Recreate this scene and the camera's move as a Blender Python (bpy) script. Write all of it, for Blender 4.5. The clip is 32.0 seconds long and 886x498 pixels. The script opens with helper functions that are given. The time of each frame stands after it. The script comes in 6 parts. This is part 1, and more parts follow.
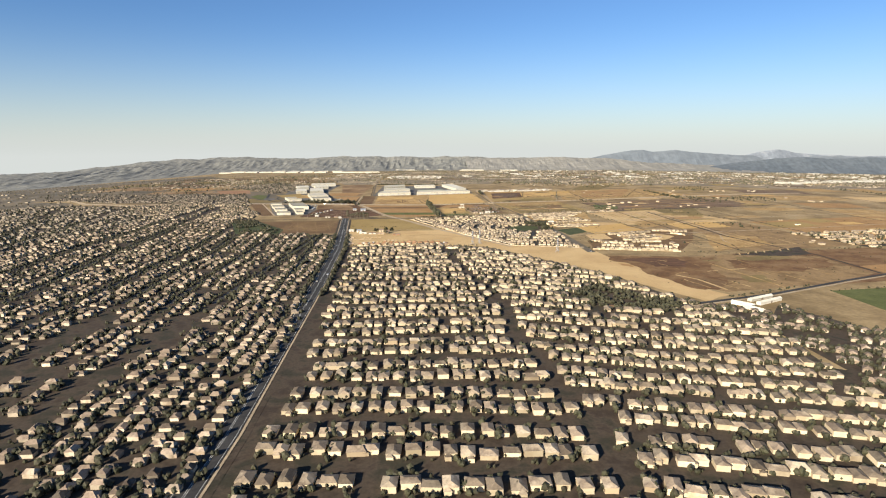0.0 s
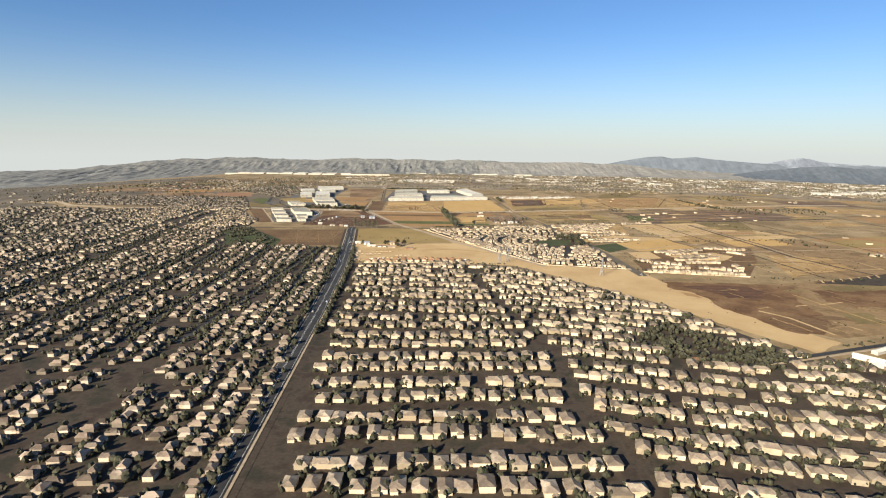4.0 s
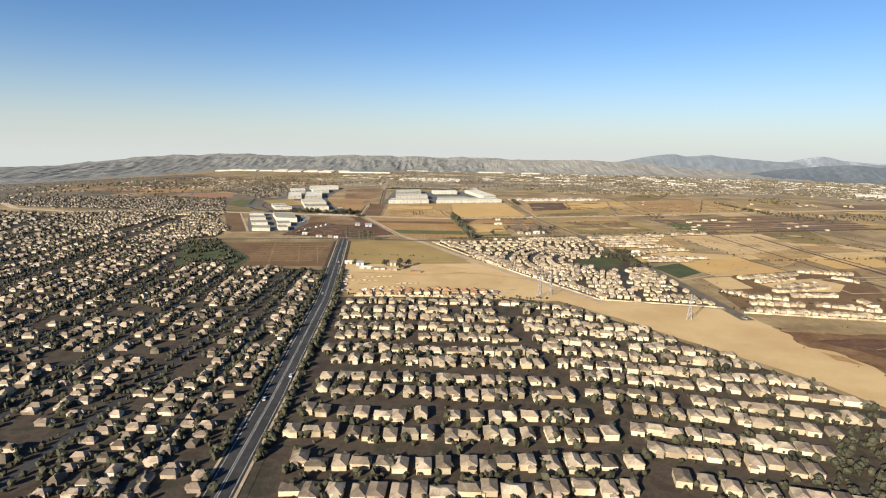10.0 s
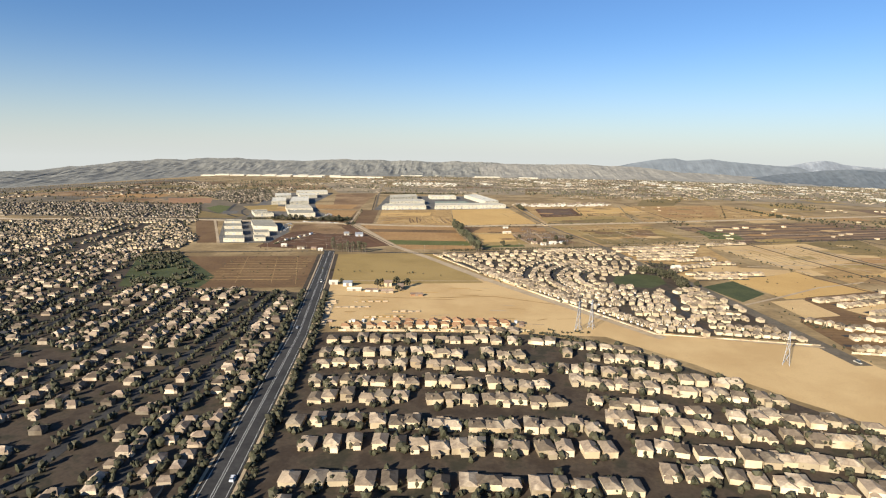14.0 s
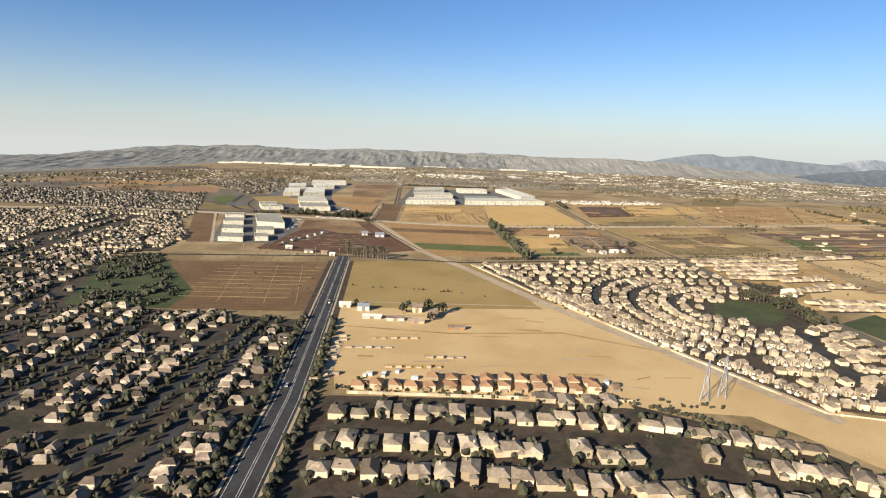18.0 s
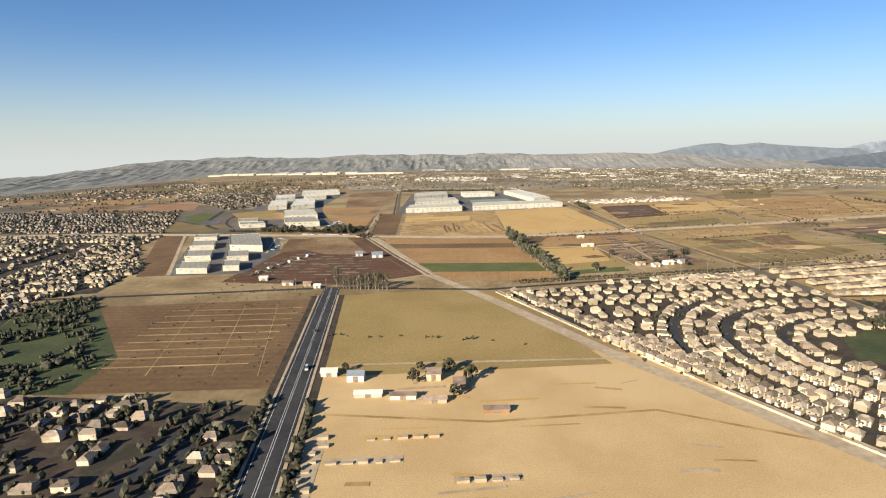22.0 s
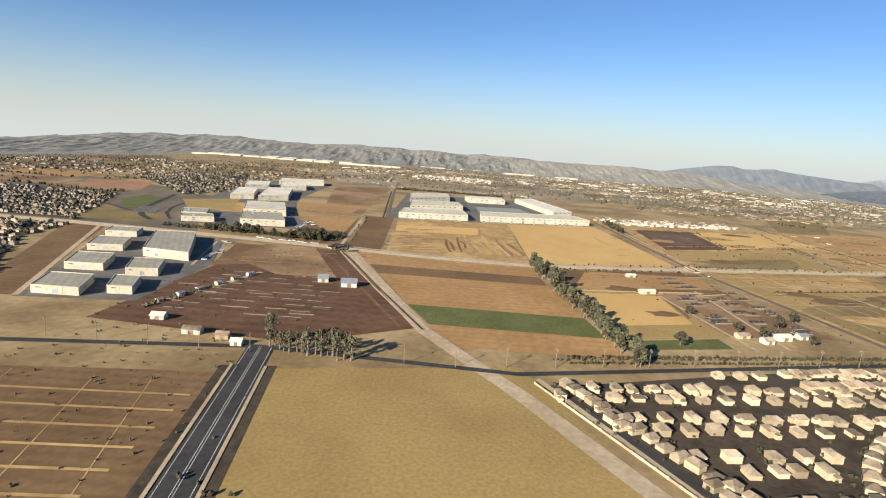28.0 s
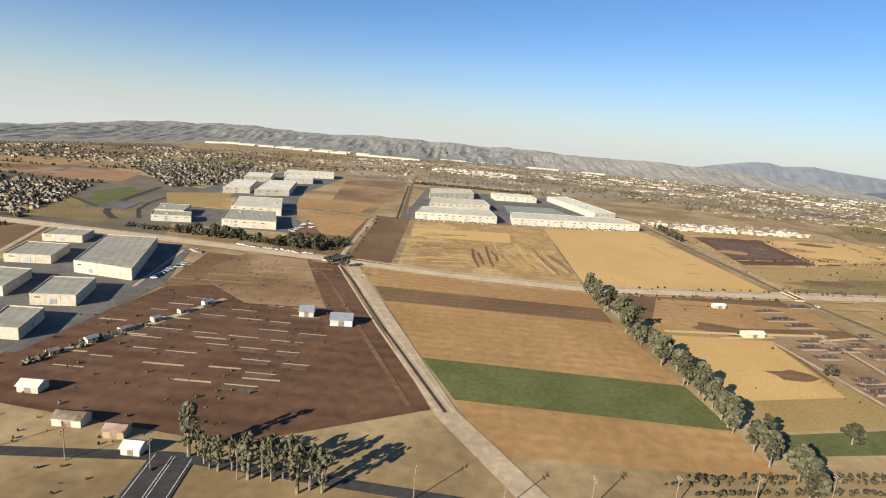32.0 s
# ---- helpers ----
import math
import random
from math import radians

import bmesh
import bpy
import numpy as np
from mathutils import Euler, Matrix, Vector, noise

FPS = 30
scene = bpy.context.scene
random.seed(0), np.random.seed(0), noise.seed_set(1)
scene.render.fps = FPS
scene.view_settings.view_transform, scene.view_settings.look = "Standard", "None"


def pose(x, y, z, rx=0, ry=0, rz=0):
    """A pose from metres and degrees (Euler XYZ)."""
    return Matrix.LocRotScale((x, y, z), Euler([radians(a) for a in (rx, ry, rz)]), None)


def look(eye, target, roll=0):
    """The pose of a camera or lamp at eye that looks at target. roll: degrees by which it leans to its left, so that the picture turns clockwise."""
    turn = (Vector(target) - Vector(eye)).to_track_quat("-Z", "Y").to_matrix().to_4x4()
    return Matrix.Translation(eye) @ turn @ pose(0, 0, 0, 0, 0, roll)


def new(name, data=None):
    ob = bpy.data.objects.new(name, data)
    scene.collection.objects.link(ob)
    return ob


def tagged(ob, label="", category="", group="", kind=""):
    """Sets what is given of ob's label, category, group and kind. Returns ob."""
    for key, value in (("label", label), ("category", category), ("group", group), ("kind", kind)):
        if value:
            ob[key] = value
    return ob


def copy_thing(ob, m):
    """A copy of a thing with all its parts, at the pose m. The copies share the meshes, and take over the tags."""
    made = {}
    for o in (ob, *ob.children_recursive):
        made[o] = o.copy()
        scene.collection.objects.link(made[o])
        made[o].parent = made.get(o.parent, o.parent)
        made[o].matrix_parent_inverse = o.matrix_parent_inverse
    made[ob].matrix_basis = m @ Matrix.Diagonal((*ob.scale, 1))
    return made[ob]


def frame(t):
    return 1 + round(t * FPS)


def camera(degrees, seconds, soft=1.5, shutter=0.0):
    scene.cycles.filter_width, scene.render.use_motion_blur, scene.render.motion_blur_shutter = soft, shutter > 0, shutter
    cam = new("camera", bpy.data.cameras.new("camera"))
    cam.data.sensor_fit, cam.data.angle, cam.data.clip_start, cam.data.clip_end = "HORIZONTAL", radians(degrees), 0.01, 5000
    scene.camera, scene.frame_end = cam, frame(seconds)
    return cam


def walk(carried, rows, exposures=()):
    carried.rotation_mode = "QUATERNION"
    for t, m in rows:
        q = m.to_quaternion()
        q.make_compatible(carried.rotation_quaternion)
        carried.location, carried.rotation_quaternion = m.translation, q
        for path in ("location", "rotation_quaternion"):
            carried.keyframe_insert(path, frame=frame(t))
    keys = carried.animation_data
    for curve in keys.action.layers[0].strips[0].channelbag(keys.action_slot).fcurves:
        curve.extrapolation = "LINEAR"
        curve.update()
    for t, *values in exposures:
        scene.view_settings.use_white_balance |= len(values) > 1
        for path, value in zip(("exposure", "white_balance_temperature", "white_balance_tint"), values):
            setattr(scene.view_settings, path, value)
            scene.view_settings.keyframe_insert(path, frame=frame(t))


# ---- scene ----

# ---------- camera ----------
cam = camera(77.3, 32.0, 1.15)
# seconds, place, turn to the left, tilt up, roll
PATH = [
    (0.0, -0.00, 0.00, 170.00, 0.000, -10.996, -0.146),
    (0.5, -1.89, 15.78, 170.02, 0.205, -10.918, 0.394),
    (1.0, -3.91, 31.63, 169.86, 0.975, -11.038, 0.612),
    (1.5, -6.31, 48.37, 169.32, 0.938, -11.124, 0.697),
    (2.0, -9.21, 66.16, 168.36, 0.244, -11.058, 1.009),
    (2.5, -12.13, 84.10, 167.21, -0.521, -10.966, 1.078),
    (3.0, -14.78, 101.57, 166.27, -0.438, -10.881, 1.466),
    (3.5, -17.14, 119.09, 165.61, 0.417, -10.641, 1.220),
    (5.5, -26.35, 192.36, 163.01, 0.812, -10.657, 0.049),
    (6.0, -28.39, 210.88, 162.51, 0.497, -10.693, 0.071),
    (6.5, -29.99, 229.46, 162.03, 0.744, -10.564, -0.096),
    (7.0, -31.54, 247.89, 161.67, 0.878, -10.535, 0.155),
    (7.5, -33.34, 266.17, 161.28, 0.875, -10.566, 0.351),
    (8.0, -35.15, 284.13, 160.78, 0.493, -10.648, 0.565),
    (8.5, -36.78, 301.42, 160.09, 0.250, -10.769, 1.044),
    (9.0, -38.40, 318.03, 159.22, 0.531, -10.853, 1.246),
    (9.5, -40.51, 334.33, 158.25, 0.909, -10.895, 1.157),
    (10.0, -43.35, 350.77, 156.93, 0.858, -10.902, 0.945),
    (10.5, -46.31, 366.97, 155.03, 0.583, -10.990, 0.459),
    (11.0, -48.41, 382.38, 152.96, 0.765, -10.954, 0.171),
    (11.5, -49.71, 397.41, 150.90, 1.420, -10.562, -0.078),
    (12.0, -50.98, 412.72, 148.97, 1.823, -10.477, -0.181),
    (12.5, -52.81, 429.08, 147.25, 1.806, -10.490, -0.409),
    (13.0, -55.20, 446.43, 146.09, 1.508, -10.478, -0.965),
    (13.5, -57.32, 463.93, 144.76, 0.844, -10.242, -0.255),
    (15.5, -66.91, 534.46, 140.52, 0.200, -10.842, 4.049),
    (16.0, -69.38, 552.73, 139.39, 0.835, -10.990, 4.104),
    (16.5, -72.40, 571.73, 138.34, 1.568, -11.399, 4.073),
    (17.0, -76.06, 590.81, 137.26, 1.678, -11.299, 5.249),
    (17.5, -80.07, 609.74, 135.94, 1.760, -11.041, 4.549),
    (18.0, -83.67, 628.31, 134.18, 2.109, -11.194, 1.974),
    (18.5, -86.42, 646.35, 132.61, 3.010, -11.107, -0.429),
    (19.0, -88.66, 663.83, 130.87, 3.732, -10.757, -2.527),
    (19.5, -90.83, 680.74, 129.51, 3.799, -10.609, -3.888),
    (20.0, -92.66, 697.35, 128.76, 2.986, -10.769, -4.092),
    (20.5, -94.17, 713.99, 128.48, 1.980, -10.850, -2.739),
    (21.0, -95.95, 730.77, 127.89, 1.525, -10.822, -1.874),
    (21.5, -98.29, 748.00, 126.98, 1.809, -10.784, -1.213),
    (22.0, -100.77, 765.06, 126.23, 2.234, -10.907, -0.847),
    (22.5, -103.05, 781.69, 125.48, 1.701, -10.930, -0.680),
    (23.0, -105.54, 797.96, 124.65, 1.300, -10.836, -0.941),
    (23.5, -107.89, 814.31, 123.58, 0.979, -10.902, -1.514),
    (24.0, -109.86, 830.69, 122.48, 0.862, -10.950, -1.089),
    (24.5, -111.69, 846.74, 121.26, 0.637, -10.725, -0.468),
    (25.0, -113.40, 862.55, 120.05, 0.558, -10.610, 0.037),
    (25.5, -114.58, 878.52, 118.85, 0.603, -10.525, 0.716),
    (27.5, -118.18, 944.25, 116.11, 0.802, -10.934, 4.111),
    (28.0, -118.85, 961.10, 115.69, 1.316, -11.021, 4.324),
    (28.5, -119.80, 977.66, 115.00, 1.961, -11.120, 3.805),
    (29.0, -121.32, 993.71, 114.23, 2.292, -11.218, 3.172),
    (29.5, -122.68, 1009.53, 113.28, 2.379, -11.363, 3.242),
    (30.0, -124.36, 1025.10, 112.22, 2.183, -11.373, 3.424),
    (30.5, -126.36, 1040.56, 110.93, 2.485, -11.547, 3.428),
    (31.0, -127.98, 1056.15, 109.88, 3.001, -11.627, 3.859),
    (31.5, -129.43, 1071.46, 109.05, 3.333, -11.706, 4.415),
    (32.0, -130.55, 1086.73, 108.39, 3.152, -11.882, 4.976),
]


def aim(x, y, z, yaw, tilt, roll):
    return pose(x, y, z, 90 + tilt, 0, yaw) @ pose(0, 0, 0, 0, 0, roll)


walk(cam, [(r[0], aim(*r[1:])) for r in PATH], [(0.0, 1.05, 6150, 5), (32.0, 1.05, 6150, 5)])

# ---------- light ----------
SUN_EL, SUN_AZ = radians(22), math.atan2(-0.6, -0.8)
world = bpy.data.worlds.new("sky")
scene.world = world
world.use_nodes = True
wn = world.node_tree.nodes
sky = wn.new("ShaderNodeTexSky")
sky.sky_type, sky.sun_disc = "NISHITA", False
sky.sun_elevation, sky.sun_rotation = SUN_EL, SUN_AZ
sky.altitude, sky.air_density, sky.dust_density, sky.ozone_density = 200, 1.0, 0.05, 3.0
wn["Background"].inputs["Strength"].default_value = 0.05
deep = wn.new("ShaderNodeMix")
deep.data_type, deep.blend_type = "RGBA", "MULTIPLY"
deep.inputs["Factor"].default_value, deep.inputs["B"].default_value = 1.0, (0.78, 0.91, 1.16, 1)
world.node_tree.links.new(sky.outputs[0], deep.inputs["A"])
# pale dry haze that thickens towards the horizon
way = wn.new("ShaderNodeTexCoord")
split = wn.new("ShaderNodeSeparateXYZ")
world.node_tree.links.new(way.outputs["Generated"], split.inputs[0])
thin = wn.new("ShaderNodeMapRange")
thin.inputs["From Min"].default_value, thin.inputs["From Max"].default_value = -0.02, 0.21
thin.inputs["To Min"].default_value, thin.inputs["To Max"].default_value = 1.0, 0.0
world.node_tree.links.new(split.outputs["Z"], thin.inputs["Value"])
fall = wn.new("ShaderNodeMath")
fall.operation = "POWER"
fall.inputs[1].default_value = 2.2
world.node_tree.links.new(thin.outputs["Result"], fall.inputs[0])
haze = wn.new("ShaderNodeMix")
haze.data_type = "RGBA"
haze.inputs["B"].default_value = (7.1, 6.95, 6.55, 1)
world.node_tree.links.new(fall.outputs[0], haze.inputs["Factor"])
world.node_tree.links.new(deep.outputs["Result"], haze.inputs["A"])
world.node_tree.links.new(haze.outputs["Result"], wn["Background"].inputs["Color"])
sun = new("sun", bpy.data.lights.new("sun", "SUN"))
sun.data.energy, sun.data.angle, sun.data.color = 5.0, radians(0.55), (1.0, 0.878, 0.735)
sun.matrix_world = look((math.sin(SUN_AZ) * 100, math.cos(SUN_AZ) * 100, math.tan(SUN_EL) * 100), (0, 0, 0))


# ---------- materials ----------
def mat(name, colours, scale=0.1, rough=0.9, bump=0.0, fine=None, random=0.0, metal=0.0, stripes=None, gloss=0.25):
    """colours: two or three, mixed by noise of the given scale (per metre); stripes: (degrees, metres, colour, weight) for furrows;
    random: how far brightness varies from piece to piece."""
    m = bpy.data.materials.new(name)
    m.use_nodes = True
    nt = m.node_tree
    n, l = nt.nodes, nt.links
    b = n["Principled BSDF"]
    b.inputs["Roughness"].default_value, b.inputs["Metallic"].default_value = rough, metal
    b.inputs["Specular IOR Level"].default_value = gloss
    geo = n.new("ShaderNodeNewGeometry")
    tex = n.new("ShaderNodeTexNoise")
    tex.inputs["Scale"].default_value, tex.inputs["Detail"].default_value, tex.inputs["Roughness"].default_value = scale, 6, 0.62
    l.new(geo.outputs["Position"], tex.inputs["Vector"])
    ramp = n.new("ShaderNodeValToRGB")
    ramp.color_ramp.elements[0].position, ramp.color_ramp.elements[1].position = 0.40, 0.60
    ramp.color_ramp.elements[0].color, ramp.color_ramp.elements[1].color = (*colours[0], 1), (*colours[-1], 1)
    if len(colours) > 2:
        ramp.color_ramp.elements.new(0.5).color = (*colours[1], 1)
    l.new(tex.outputs["Fac"], ramp.inputs["Fac"])
    out = ramp.outputs["Color"]
    if stripes:
        deg, width, colour, weight = stripes
        turn = n.new("ShaderNodeMapping")
        turn.inputs["Rotation"].default_value[2] = radians(-deg)
        l.new(geo.outputs["Position"], turn.inputs["Vector"])
        wave = n.new("ShaderNodeTexWave")
        wave.bands_direction = "Y"
        wave.inputs["Scale"].default_value = 0.314 / width
        wave.inputs["Distortion"].default_value, wave.inputs["Detail"].default_value, wave.inputs["Detail Scale"].default_value = 1.2, 3, 0.3
        l.new(turn.outputs["Vector"], wave.inputs["Vector"])
        mul = n.new("ShaderNodeMath")
        mul.operation = "MULTIPLY"
        mul.inputs[1].default_value = weight
        l.new(wave.outputs["Fac"], mul.inputs[0])
        mix = n.new("ShaderNodeMix")
        mix.data_type = "RGBA"
        l.new(mul.outputs[0], mix.inputs["Factor"])
        l.new(out, mix.inputs["A"])
        mix.inputs["B"].default_value = (*colour, 1)
        out = mix.outputs["Result"]
    if fine or random:
        hsv = n.new("ShaderNodeHueSaturation")
        l.new(out, hsv.inputs["Color"])
        val = None
        if fine:
            t2 = n.new("ShaderNodeTexNoise")
            t2.inputs["Scale"].default_value, t2.inputs["Detail"].default_value = fine, 4
            l.new(geo.outputs["Position"], t2.inputs["Vector"])
            mr = n.new("ShaderNodeMapRange")
            mr.inputs["From Min"].default_value, mr.inputs["From Max"].default_value = 0.3, 0.7
            mr.inputs["To Min"].default_value, mr.inputs["To Max"].default_value = 0.84, 1.16
            l.new(t2.outputs["Fac"], mr.inputs["Value"])
            val = mr.outputs["Result"]
        if random:
            info = n.new("ShaderNodeObjectInfo")
            add = n.new("ShaderNodeMath")
            add.operation = "ADD"
            l.new(info.outputs["Random"], add.inputs[0])
            l.new(geo.outputs["Random Per Island"], add.inputs[1])
            fr = n.new("ShaderNodeMath")
            fr.operation = "FRACT"
            l.new(add.outputs[0], fr.inputs[0])
            r2 = n.new("ShaderNodeMapRange")
            r2.inputs["To Min"].default_value, r2.inputs["To Max"].default_value = 1 - random, 1 + random
            l.new(fr.outputs[0], r2.inputs["Value"])
            if val:
                mm = n.new("ShaderNodeMath")
                mm.operation = "MULTIPLY"
                l.new(val, mm.inputs[0])
                l.new(r2.outputs["Result"], mm.inputs[1])
                val = mm.outputs[0]
            else:
                val = r2.outputs["Result"]
        l.new(val, hsv.inputs["Value"])
        out = hsv.outputs["Color"]
    l.new(out, b.inputs["Base Color"])
    if bump:
        bp = n.new("ShaderNodeBump")
        bp.inputs["Strength"].default_value, bp.inputs["Distance"].default_value = 0.6, bump
        l.new(tex.outputs["Fac"], bp.inputs["Height"])
        l.new(bp.outputs["Normal"], b.inputs["Normal"])
    return m


